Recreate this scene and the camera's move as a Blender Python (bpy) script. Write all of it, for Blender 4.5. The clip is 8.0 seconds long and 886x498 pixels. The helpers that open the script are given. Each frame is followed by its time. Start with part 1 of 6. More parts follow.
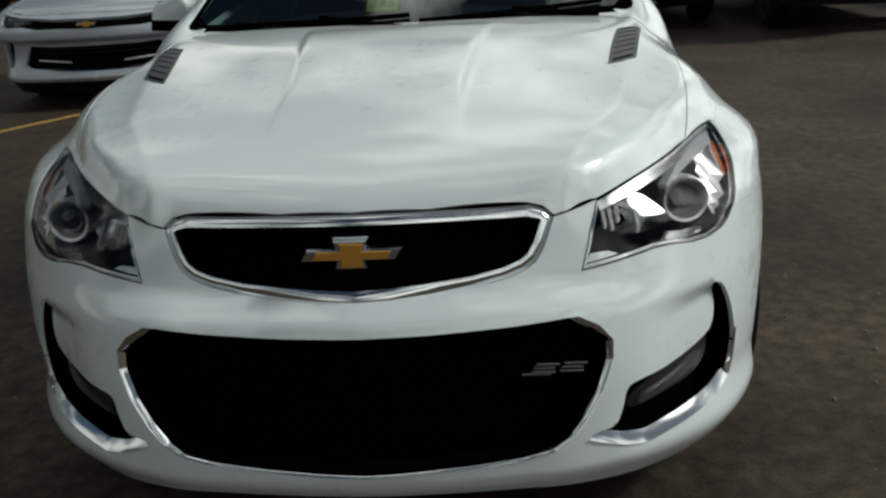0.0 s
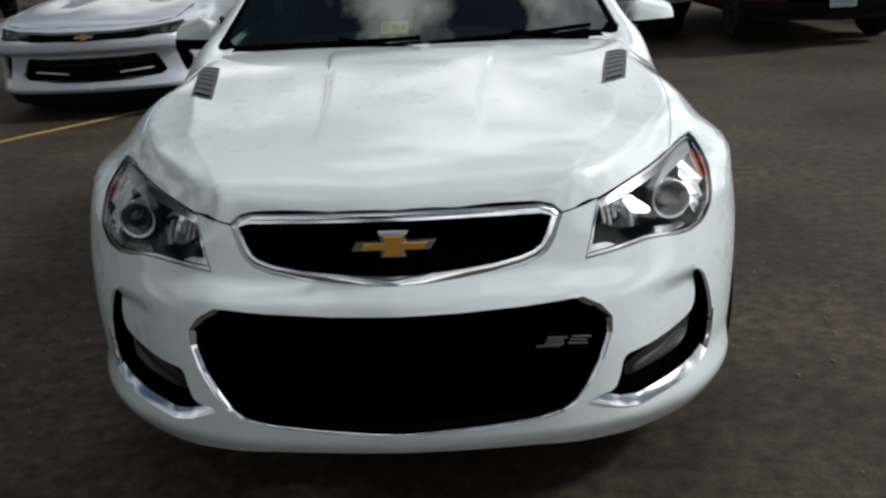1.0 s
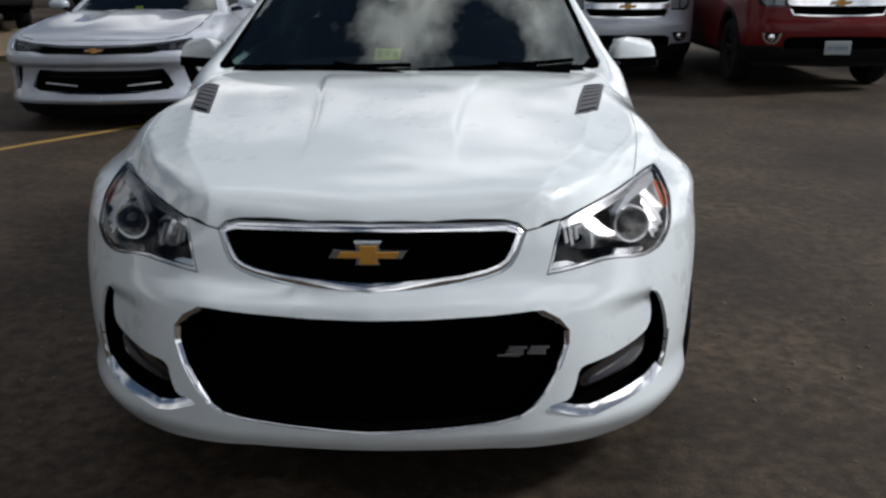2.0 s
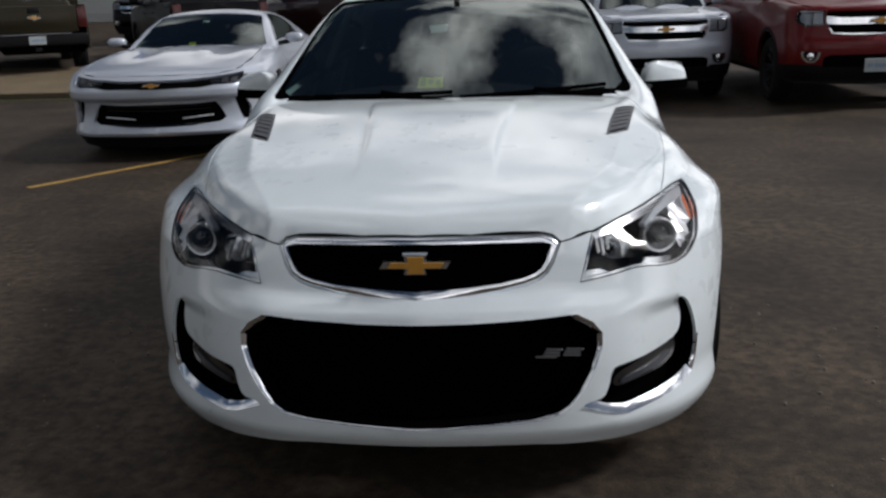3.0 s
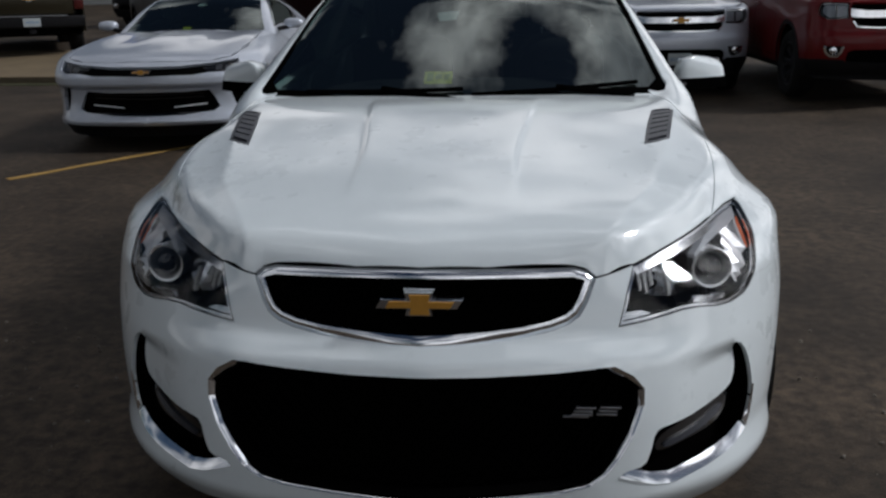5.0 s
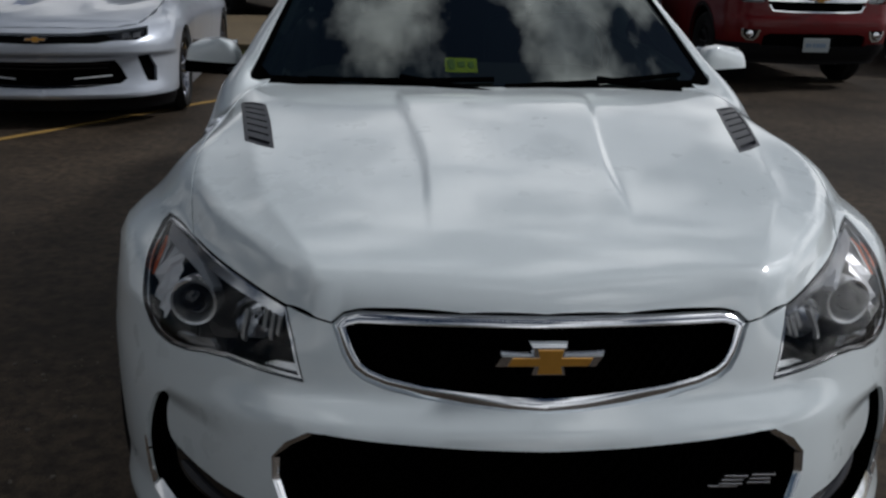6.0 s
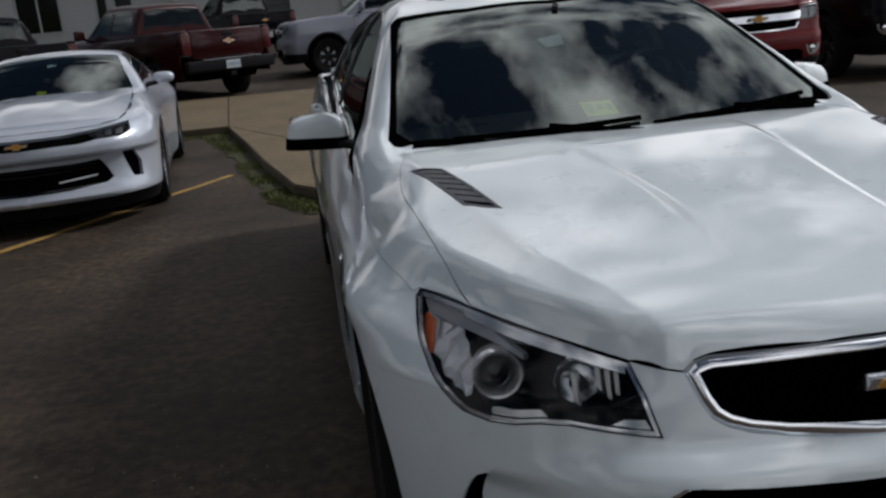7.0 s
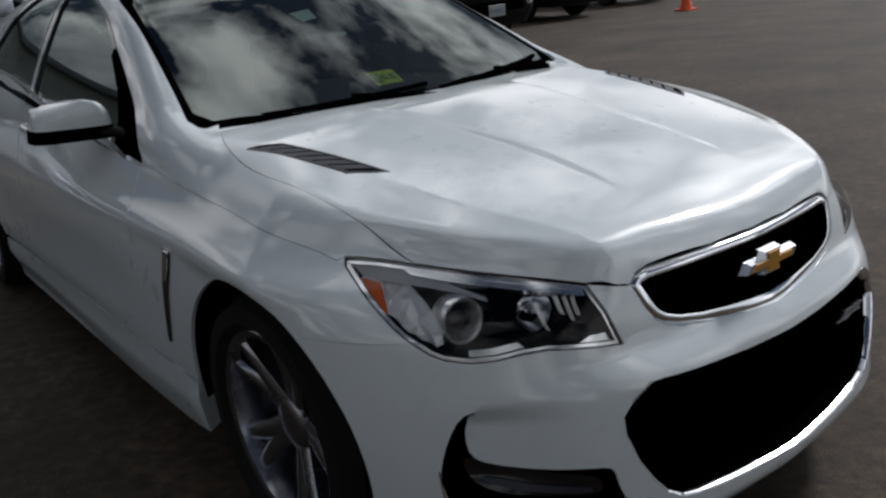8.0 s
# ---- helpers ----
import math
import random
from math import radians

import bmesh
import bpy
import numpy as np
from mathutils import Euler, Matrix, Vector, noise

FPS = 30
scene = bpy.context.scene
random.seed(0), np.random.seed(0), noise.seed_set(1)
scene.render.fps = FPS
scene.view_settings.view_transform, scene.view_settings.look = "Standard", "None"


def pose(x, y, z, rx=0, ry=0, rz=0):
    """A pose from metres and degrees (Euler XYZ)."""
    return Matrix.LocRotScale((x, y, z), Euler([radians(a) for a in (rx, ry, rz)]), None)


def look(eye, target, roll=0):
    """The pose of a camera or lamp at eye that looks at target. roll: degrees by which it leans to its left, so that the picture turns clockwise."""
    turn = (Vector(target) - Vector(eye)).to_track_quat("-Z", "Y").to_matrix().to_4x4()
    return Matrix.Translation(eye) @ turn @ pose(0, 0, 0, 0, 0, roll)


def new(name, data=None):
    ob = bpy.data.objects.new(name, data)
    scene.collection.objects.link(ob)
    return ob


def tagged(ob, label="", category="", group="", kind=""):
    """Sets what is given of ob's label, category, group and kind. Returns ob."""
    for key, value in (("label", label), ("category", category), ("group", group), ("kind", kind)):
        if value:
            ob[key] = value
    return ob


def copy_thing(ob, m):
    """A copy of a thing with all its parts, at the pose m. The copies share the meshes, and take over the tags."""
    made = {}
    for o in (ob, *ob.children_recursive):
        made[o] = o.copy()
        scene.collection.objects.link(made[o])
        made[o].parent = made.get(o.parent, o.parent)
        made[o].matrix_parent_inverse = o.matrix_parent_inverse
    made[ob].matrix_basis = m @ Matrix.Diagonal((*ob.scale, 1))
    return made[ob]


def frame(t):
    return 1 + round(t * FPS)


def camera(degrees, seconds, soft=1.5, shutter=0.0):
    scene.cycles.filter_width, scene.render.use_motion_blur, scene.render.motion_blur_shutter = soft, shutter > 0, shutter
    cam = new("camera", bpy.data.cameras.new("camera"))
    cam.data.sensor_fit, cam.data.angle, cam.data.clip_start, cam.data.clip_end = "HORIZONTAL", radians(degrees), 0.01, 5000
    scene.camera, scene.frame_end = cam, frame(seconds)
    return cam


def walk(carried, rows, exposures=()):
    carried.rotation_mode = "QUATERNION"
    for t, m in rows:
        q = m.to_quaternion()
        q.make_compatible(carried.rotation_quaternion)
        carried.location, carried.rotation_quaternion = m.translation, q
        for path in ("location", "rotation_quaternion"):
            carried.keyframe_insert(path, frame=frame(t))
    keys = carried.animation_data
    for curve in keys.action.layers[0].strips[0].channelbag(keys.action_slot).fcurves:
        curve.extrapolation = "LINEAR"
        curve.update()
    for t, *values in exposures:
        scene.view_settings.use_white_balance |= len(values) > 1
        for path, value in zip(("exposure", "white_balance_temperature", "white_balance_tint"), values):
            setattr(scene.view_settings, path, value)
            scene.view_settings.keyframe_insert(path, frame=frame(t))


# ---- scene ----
import mathutils
from mathutils import geometry

cam = camera(54.13, 8.0, soft=2.5)
PATH = [
    (0.00, pose(0.274, -1.484, 1.230, 69.84, 3.01, 3.03)),
    (0.20, pose(0.260, -1.553, 1.250, 69.43, 1.60, 2.56)),
    (0.30, pose(0.259, -1.591, 1.263, 70.82, 1.04, 3.43)),
    (0.50, pose(0.258, -1.659, 1.284, 72.35, 0.00, 3.03)),
    (0.70, pose(0.220, -1.703, 1.289, 69.77, 1.22, 2.75)),
    (1.00, pose(0.174, -1.783, 1.302, 70.39, 2.62, 1.24)),
    (1.20, pose(0.161, -1.798, 1.312, 71.38, 2.02, -1.84)),
    (2.30, pose(0.283, -1.993, 1.311, 72.97, -0.17, 3.65)),
    (2.50, pose(0.295, -2.032, 1.313, 74.22, 0.13, 4.24)),
    (3.00, pose(0.260, -2.118, 1.331, 74.02, 1.79, 4.59)),
    (3.50, pose(0.221, -2.154, 1.338, 73.57, 1.48, 3.86)),
    (4.00, pose(0.232, -2.111, 1.346, 74.21, 1.23, 3.78)),
    (4.50, pose(0.251, -1.973, 1.329, 74.86, 0.65, 6.23)),
    (4.70, pose(0.256, -1.870, 1.320, 74.24, 1.33, 6.90)),
    (5.80, pose(-0.161, -1.393, 1.319, 71.91, -0.72, -3.98)),
    (6.00, pose(-0.257, -1.345, 1.334, 71.34, -1.10, -2.79)),
    (6.20, pose(-0.389, -1.330, 1.329, 71.20, -1.55, -4.71)),
    (6.50, pose(-0.627, -1.309, 1.334, 71.58, 2.18, -7.70)),
    (6.70, pose(-0.754, -1.282, 1.336, 72.19, 2.27, -9.43)),
    (7.00, pose(-0.953, -1.213, 1.335, 74.88, 5.02, -9.97)),
    (7.20, pose(-1.101, -1.139, 1.337, 74.22, 6.72, -14.61)),
    (7.30, pose(-1.150, -1.106, 1.340, 74.32, 8.41, -15.73)),
    (7.50, pose(-1.260, -1.045, 1.345, 74.92, 4.04, -22.37)),
    (7.70, pose(-1.409, -1.013, 1.339, 74.71, 2.72, -27.96)),
    (7.80, pose(-1.478, -1.005, 1.336, 73.90, 3.12, -32.54)),
    (7.90, pose(-1.546, -0.998, 1.344, 72.16, 4.92, -34.92)),
    (8.00, pose(-1.615, -0.991, 1.360, 71.50, 4.85, -38.73)),
]
walk(cam, PATH, [(0.0, -0.34, 6550, 2), (0.3, -0.15, 6500, 4), (0.5, -0.40, 6450, 5), (1.0, -0.05, 6350, 8), (2.5, -0.14, 6250, 13), (3.0, -0.22, 6250, 13), (3.5, -0.07, 6200, 13), (4.0, -0.08, 6200, 13),
                 (4.5, -0.28, 6150, 13), (6.0, -0.72, 6150, 11), (6.5, -0.58, 6150, 11), (7.0, -0.42, 6200, 13), (7.5, -0.04, 6200, 14), (8.0, -0.42, 6200, 13)])

# ---------------------------------------------------------------- daylight
SUN_ELEV, SUN_AZ = radians(41), radians(88)      # azimuth from +y towards +x
sun_way = Vector((math.cos(SUN_ELEV) * math.sin(SUN_AZ), math.cos(SUN_ELEV) * math.cos(SUN_AZ), math.sin(SUN_ELEV)))
scene.view_settings.exposure = 0.0

world = bpy.data.worlds.new("sky")
scene.world = world
world.use_nodes = True
wn, wl = world.node_tree.nodes, world.node_tree.links
wn.clear()
w_out, w_bg, w_sky = wn.new("ShaderNodeOutputWorld"), wn.new("ShaderNodeBackground"), wn.new("ShaderNodeTexSky")
w_sky.sky_type, w_sky.sun_disc = "NISHITA", False
w_sky.sun_elevation, w_sky.sun_rotation = SUN_ELEV, SUN_AZ
w_co, w_map = wn.new("ShaderNodeTexCoord"), wn.new("ShaderNodeMapping")
w_map.inputs["Location"].default_value = (-4.76, 17.76, -17.52)
w_n1, w_n2 = wn.new("ShaderNodeTexNoise"), wn.new("ShaderNodeTexNoise")
w_n1.inputs["Scale"].default_value, w_n1.inputs["Detail"].default_value, w_n1.inputs["Roughness"].default_value = 3.5, 6, 0.55
w_n2.inputs["Scale"].default_value, w_n2.inputs["Detail"].default_value = 5.5, 8
w_ramp = wn.new("ShaderNodeValToRGB")
w_ramp.color_ramp.elements[0].position, w_ramp.color_ramp.elements[1].position = 0.465, 0.59
w_shade = wn.new("ShaderNodeValToRGB")
w_shade.color_ramp.elements[0].position, w_shade.color_ramp.elements[1].position = 0.40, 0.62
w_shade.color_ramp.elements[0].color, w_shade.color_ramp.elements[1].color = (12.0, 12.4, 12.8, 1), (30.0, 29.5, 28.4, 1)
w_mix = wn.new("ShaderNodeMixRGB")
wl.new(w_co.outputs["Generated"], w_map.inputs["Vector"])
for n in (w_n1, w_n2):
    wl.new(w_map.outputs["Vector"], n.inputs["Vector"])
# the cover thickens towards the horizon
w_sep, w_low, w_add = wn.new("ShaderNodeSeparateXYZ"), wn.new("ShaderNodeMapRange"), wn.new("ShaderNodeMath")
for key, value in (("From Min", 0.05), ("From Max", 0.75), ("To Min", 0.07), ("To Max", -0.01)):
    w_low.inputs[key].default_value = value
wl.new(w_co.outputs["Generated"], w_sep.inputs[0])
wl.new(w_sep.outputs["Z"], w_low.inputs["Value"])
wl.new(w_n1.outputs["Fac"], w_add.inputs[0])
wl.new(w_low.outputs["Result"], w_add.inputs[1])
wl.new(w_add.outputs[0], w_ramp.inputs["Fac"])
wl.new(w_n2.outputs["Fac"], w_shade.inputs["Fac"])
wl.new(w_ramp.outputs["Color"], w_mix.inputs["Fac"])
w_deep = wn.new("ShaderNodeVectorMath")
w_deep.operation = "SCALE"
w_deep.inputs["Scale"].default_value = 0.5
wl.new(w_sky.outputs["Color"], w_deep.inputs[0])
wl.new(w_deep.outputs["Vector"], w_mix.inputs["Color1"])
# clouds shine more on the sun's side of the sky
w_dot, w_side, w_mul = wn.new("ShaderNodeVectorMath"), wn.new("ShaderNodeMapRange"), wn.new("ShaderNodeVectorMath")
w_dot.operation, w_mul.operation = "DOT_PRODUCT", "SCALE"
w_dot.inputs[1].default_value = sun_way
for key, value in (("From Min", -0.5), ("From Max", 1.0), ("To Min", 0.58), ("To Max", 1.50)):
    w_side.inputs[key].default_value = value
wl.new(w_co.outputs["Generated"], w_dot.inputs[0])
wl.new(w_dot.outputs["Value"], w_side.inputs["Value"])
wl.new(w_shade.outputs["Color"], w_mul.inputs[0])
# and most of all close round it, where the veil is thin
w_ring, w_peak = wn.new("ShaderNodeMath"), wn.new("ShaderNodeMath")
w_ring.operation, w_peak.operation = "POWER", "MULTIPLY_ADD"
w_max = wn.new("ShaderNodeMath")
w_max.operation = "MAXIMUM"
w_max.inputs[1].default_value, w_ring.inputs[1].default_value, w_peak.inputs[1].default_value = 0.0, 40.0, 4.0
wl.new(w_dot.outputs["Value"], w_max.inputs[0])
wl.new(w_max.outputs[0], w_ring.inputs[0])
wl.new(w_ring.outputs[0], w_peak.inputs[0])
wl.new(w_side.outputs["Result"], w_peak.inputs[2])
wl.new(w_peak.outputs[0], w_mul.inputs["Scale"])
wl.new(w_mul.outputs["Vector"], w_mix.inputs["Color2"])
wl.new(w_mix.outputs["Color"], w_bg.inputs["Color"])
wl.new(w_bg.outputs["Background"], w_out.inputs["Surface"])
w_bg.inputs["Strength"].default_value = 0.046

sun = new("sun", bpy.data.lights.new("sun", "SUN"))
sun.data.energy, sun.data.angle, sun.data.color = 2.75, radians(8), (1.0, 0.975, 0.945)
sun.matrix_world = look((0, 0, 0), -sun_way)
sun.location = sun_way * 30


# ---------------------------------------------------------------- materials
def setin(node, **values):
    for key, value in values.items():
        node.inputs[key.replace("_", " ")].default_value = value


def material(name, colour, rough=0.5, metal=0.0, coat=0.0, vary=0.0, scale=20.0, bump_scale=0.0, bump_size=200.0, rough_vary=0.0, flakes=0.0):
    """A surface with variation of colour at two scales and a fine relief."""
    m = bpy.data.materials.new(name)
    m.use_nodes = True
    nt = m.node_tree
    b = nt.nodes["Principled BSDF"]
    b.inputs["Base Color"].default_value = (*colour, 1)
    b.inputs["Roughness"].default_value, b.inputs["Metallic"].default_value = rough, metal
    b.inputs["Coat Weight"].default_value, b.inputs["Coat Roughness"].default_value = coat, 0.03
    co = nt.nodes.new("ShaderNodeTexCoord")
    if vary:
        big, small = nt.nodes.new("ShaderNodeTexNoise"), nt.nodes.new("ShaderNodeTexNoise")
        setin(big, Scale=scale, Detail=5.0), setin(small, Scale=scale * 11, Detail=3.0)
        add = nt.nodes.new("ShaderNodeMath")
        add.operation = "ADD"
        mr = nt.nodes.new("ShaderNodeMapRange")
        setin(mr, From_Min=0.6, From_Max=1.4, To_Min=1 - vary, To_Max=1 + vary)
        mul = nt.nodes.new("ShaderNodeVectorMath")
        mul.operation = "SCALE"
        mul.inputs[0].default_value = colour
        for n in (big, small):
            nt.links.new(co.outputs["Object"], n.inputs["Vector"])
        nt.links.new(big.outputs["Fac"], add.inputs[0])
        nt.links.new(small.outputs["Fac"], add.inputs[1])
        nt.links.new(add.outputs[0], mr.inputs["Value"])
        nt.links.new(mr.outputs["Result"], mul.inputs["Scale"])
        nt.links.new(mul.outputs["Vector"], b.inputs["Base Color"])
        if rough_vary:
            rr = nt.nodes.new("ShaderNodeMapRange")
            setin(rr, From_Min=0.6, From_Max=1.4, To_Min=max(0.02, rough - rough_vary), To_Max=rough + rough_vary)
            nt.links.new(add.outputs[0], rr.inputs["Value"])
            nt.links.new(rr.outputs["Result"], b.inputs["Roughness"])
    if bump_scale:
        n, bp = nt.nodes.new("ShaderNodeTexNoise"), nt.nodes.new("ShaderNodeBump")
        setin(n, Scale=bump_size, Detail=4.0), setin(bp, Strength=bump_scale, Distance=0.01)
        nt.links.new(co.outputs["Object"], n.inputs["Vector"])
        nt.links.new(n.outputs["Fac"], bp.inputs["Height"])
        nt.links.new(bp.outputs["Normal"], b.inputs["Normal"])
    return m


def glass(name, tint, ior=1.5, gloss=(1, 1, 1), rough=0.0):
    """A thin pane: tinted see-through with a mirror sheen that grows at grazing angles."""
    m = bpy.data.materials.new(name)
    m.use_nodes = True
    nt = m.node_tree
    nt.nodes.remove(nt.nodes["Principled BSDF"])
    fr, tr, gl, mx = (nt.nodes.new("ShaderNode" + k) for k in ("Fresnel", "BsdfTransparent", "BsdfGlossy", "MixShader"))
    fr.inputs["IOR"].default_value = ior
    tr.inputs["Color"].default_value = (*tint, 1)
    gl.inputs["Color"].default_value, gl.inputs["Roughness"].default_value = (*gloss, 1), rough
    nt.links.new(fr.outputs[0], mx.inputs[0])
    nt.links.new(tr.outputs[0], mx.inputs[1])
    nt.links.new(gl.outputs[0], mx.inputs[2])
    nt.links.new(mx.outputs[0], nt.nodes["Material Output"].inputs["Surface"])
    return m


WHITE = material("white_paint", (0.70, 0.765, 0.785), 0.30, coat=1.0, vary=0.025, scale=1.3, rough_vary=0.05)
WHITE.node_tree.nodes["Principled BSDF"].inputs["Coat Roughness"].default_value = 0.05
WHITE.node_tree.nodes["Principled BSDF"].inputs["Coat IOR"].default_value = 1.85
WHITE.node_tree.nodes["Principled BSDF"].inputs["Specular IOR Level"].default_value = 0.15
SILVER = material("silver_paint", (0.48, 0.52, 0.585), 0.34, metal=0.35, coat=0.9, vary=0.04, scale=1.5)
STEEL = material("steel_grey_paint", (0.24, 0.25, 0.30), 0.36, metal=0.3, coat=0.6, vary=0.05, scale=1.5)
RED = material("red_paint", (0.115, 0.003, 0.004), 0.34, metal=0.1, coat=0.25, vary=0.06, scale=1.5)
MAROON = material("maroon_paint", (0.024, 0.0015, 0.0015), 0.32, metal=0.2, coat=0.3, vary=0.06, scale=1.5)
BROWN = material("bronze_paint", (0.025, 0.021, 0.012), 0.36, metal=0.35, coat=0.1, vary=0.06, scale=1.5)
for m in (RED, MAROON, BROWN):
    m.node_tree.nodes["Principled BSDF"].inputs["Specular IOR Level"].default_value = 0.2
BLACK_PAINT = material("black_paint", (0.004, 0.004, 0.005), 0.28, coat=0.05, vary=0.1, scale=1.5)
BLACK_PAINT.node_tree.nodes["Principled BSDF"].inputs["Specular IOR Level"].default_value = 0.1
CHROME = material("chrome", (0.88, 0.90, 0.93), 0.10, metal=1.0, vary=0.03, scale=6.0, rough_vary=0.04)
SATIN = material("satin_metal", (0.50, 0.51, 0.53), 0.28, metal=1.0, vary=0.08, scale=9.0)
RIM = material("polished_wheel", (0.38, 0.39, 0.43), 0.22, metal=1.0, vary=0.10, scale=12.0, rough_vary=0.08)
DARK_RIM = material("dark_wheel", (0.016, 0.016, 0.018), 0.45, metal=0.6, vary=0.1, scale=12.0)
GLOSS_BLACK = material("gloss_black", (0.005, 0.005, 0.006), 0.12, coat=0.6)
PLASTIC = material("black_plastic", (0.007, 0.007, 0.008), 0.55, vary=0.25, scale=18.0, bump_scale=0.15, bump_size=500)
PLASTIC.node_tree.nodes["Principled BSDF"].inputs["Specular IOR Level"].default_value = 0.12
VENT_GREY = material("grey_plastic", (0.024, 0.027, 0.035), 0.42, vary=0.15, scale=30.0, bump_scale=0.1, bump_size=600)
# near-black without sheen: puts the shade of hollows into the colour, also draws gaps
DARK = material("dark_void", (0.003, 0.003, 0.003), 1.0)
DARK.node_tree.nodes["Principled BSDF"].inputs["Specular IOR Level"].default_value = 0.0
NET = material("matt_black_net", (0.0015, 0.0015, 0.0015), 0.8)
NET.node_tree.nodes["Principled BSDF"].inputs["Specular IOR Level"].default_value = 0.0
RUBBER = material("tyre_rubber", (0.007, 0.007, 0.007), 0.75, vary=0.3, scale=20.0, bump_scale=0.3, bump_size=160)
RUBBER.node_tree.nodes["Principled BSDF"].inputs["Specular IOR Level"].default_value = 0.2
GOLD = material("gold_badge", (0.62, 0.31, 0.045), 0.38, metal=0.35, coat=0.5, vary=0.10, scale=40.0, bump_scale=0.1, bump_size=900)
AMBER = material("amber_lens", (0.75, 0.13, 0.012), 0.3, coat=0.6, vary=0.10, scale=60.0)
RED_LENS = material("red_lens", (0.055, 0.002, 0.002), 0.3, coat=0.3, vary=0.1, scale=30.0)
CORNER = material("lamp_corner_metal", (0.70, 0.71, 0.73), 0.36, metal=0.35, coat=0.4, vary=0.12, scale=60.0)
LAMP_GREY = material("lamp_grey", (0.20, 0.22, 0.25), 0.28, metal=0.4, coat=0.4, vary=0.2, scale=14.0)
BRIGHT = material("projector_metal", (0.93, 0.94, 0.95), 0.27, metal=0.8, vary=0.06, scale=40.0)
LID_GREY = material("lamp_lid_silver", (0.40, 0.42, 0.45), 0.42, metal=0.25, vary=0.08, scale=30.0)
REFLECTOR = material("lamp_reflector", (0.80, 0.81, 0.83), 0.16, metal=1.0, vary=0.06, scale=30.0)
GLASS = glass("windscreen_glass", (0.18, 0.25, 0.24), 2.15, (0.92, 1.0, 0.96))
SIDE_GLASS = glass("side_glass", (0.10, 0.15, 0.14), 1.68, (0.90, 1.0, 0.97))
LENS = glass("lamp_lens", (0.97, 0.98, 0.98), 1.36)
PANE = glass("window_pane", (0.10, 0.12, 0.12), 1.45)
CABIN = material("cabin_trim", (0.018, 0.018, 0.019), 0.7, vary=0.2, scale=8.0)
SEAT = material("seat_leather", (0.022, 0.022, 0.024), 0.5, vary=0.2, scale=8.0)
STICKER = material("yellow_sticker", (0.62, 0.66, 0.05), 0.5, vary=0.15, scale=60.0)
PAPER = material("white_paper", (0.72, 0.78, 0.76), 0.6, vary=0.05, scale=30.0)
STICKER_INK = material("sticker_print", (0.34, 0.42, 0.10), 0.6)
PLATE = material("plate_paint", (0.36, 0.40, 0.41), 0.5, vary=0.08, scale=20.0)
PLATE_INK = material("plate_ink", (0.20, 0.28, 0.38), 0.5)

# ---------------------------------------------------------------- shaping tools
def curve(knots):
    """A smooth function through a few (position, value) knots."""
    k = np.array(knots, float)
    xs, ys = k[:, 0], k[:, 1]
    h = np.diff(xs)
    dl = np.diff(ys) / h
    m = np.zeros_like(ys)
    m[0], m[-1] = dl[0], dl[-1]
    for i in range(1, len(xs) - 1):
        if dl[i - 1] * dl[i] > 0:
            w1, w2 = 2 * h[i] + h[i - 1], h[i] + 2 * h[i - 1]
            m[i] = (w1 + w2) / (w1 / dl[i - 1] + w2 / dl[i])

    def f(x):
        x = np.clip(np.asarray(x, float), xs[0], xs[-1])
        i = np.clip(np.searchsorted(xs, x, side="right") - 1, 0, len(h) - 1)
        t = (x - xs[i]) / h[i]
        return ((1 + 2 * t) * (1 - t) ** 2 * ys[i] + t * (1 - t) ** 2 * h[i] * m[i]
                + t * t * (3 - 2 * t) * ys[i + 1] + t * t * (t - 1) * h[i] * m[i + 1])
    return f


def smooth_curve(knots):
    """As curve(), with its bend continuous too (a natural cubic)."""
    k = np.array(knots, float)
    xs, ys = k[:, 0], k[:, 1]
    n, h = len(xs), np.diff(xs)
    A, r = np.eye(n), np.zeros(n)
    for i in range(1, n - 1):
        A[i, i - 1:i + 2] = h[i - 1], 2 * (h[i - 1] + h[i]), h[i]
        r[i] = 6 * ((ys[i + 1] - ys[i]) / h[i] - (ys[i] - ys[i - 1]) / h[i - 1])
    m = np.linalg.solve(A, r)

    def f(x):
        x = np.clip(np.asarray(x, float), xs[0], xs[-1])
        i = np.clip(np.searchsorted(xs, x, side="right") - 1, 0, n - 2)
        a, b = (xs[i + 1] - x) / h[i], (x - xs[i]) / h[i]
        return a * ys[i] + b * ys[i + 1] + ((a ** 3 - a) * m[i] + (b ** 3 - b) * m[i + 1]) * h[i] ** 2 / 6
    return f


def smax(a, b, r):
    """The larger of two distances, with an edge rounded to radius r."""
    u, v = np.maximum(a + r, 0), np.maximum(b + r, 0)
    return np.where((a > -r) & (b > -r), np.hypot(u, v) - r, np.maximum(a, b))


def bump(x, centre, width):
    return np.exp(-((x - centre) / width) ** 2)


def step(x, a, b):
    t = np.clip((x - a) / (b - a), 0, 1)
    return t * t * (3 - 2 * t)


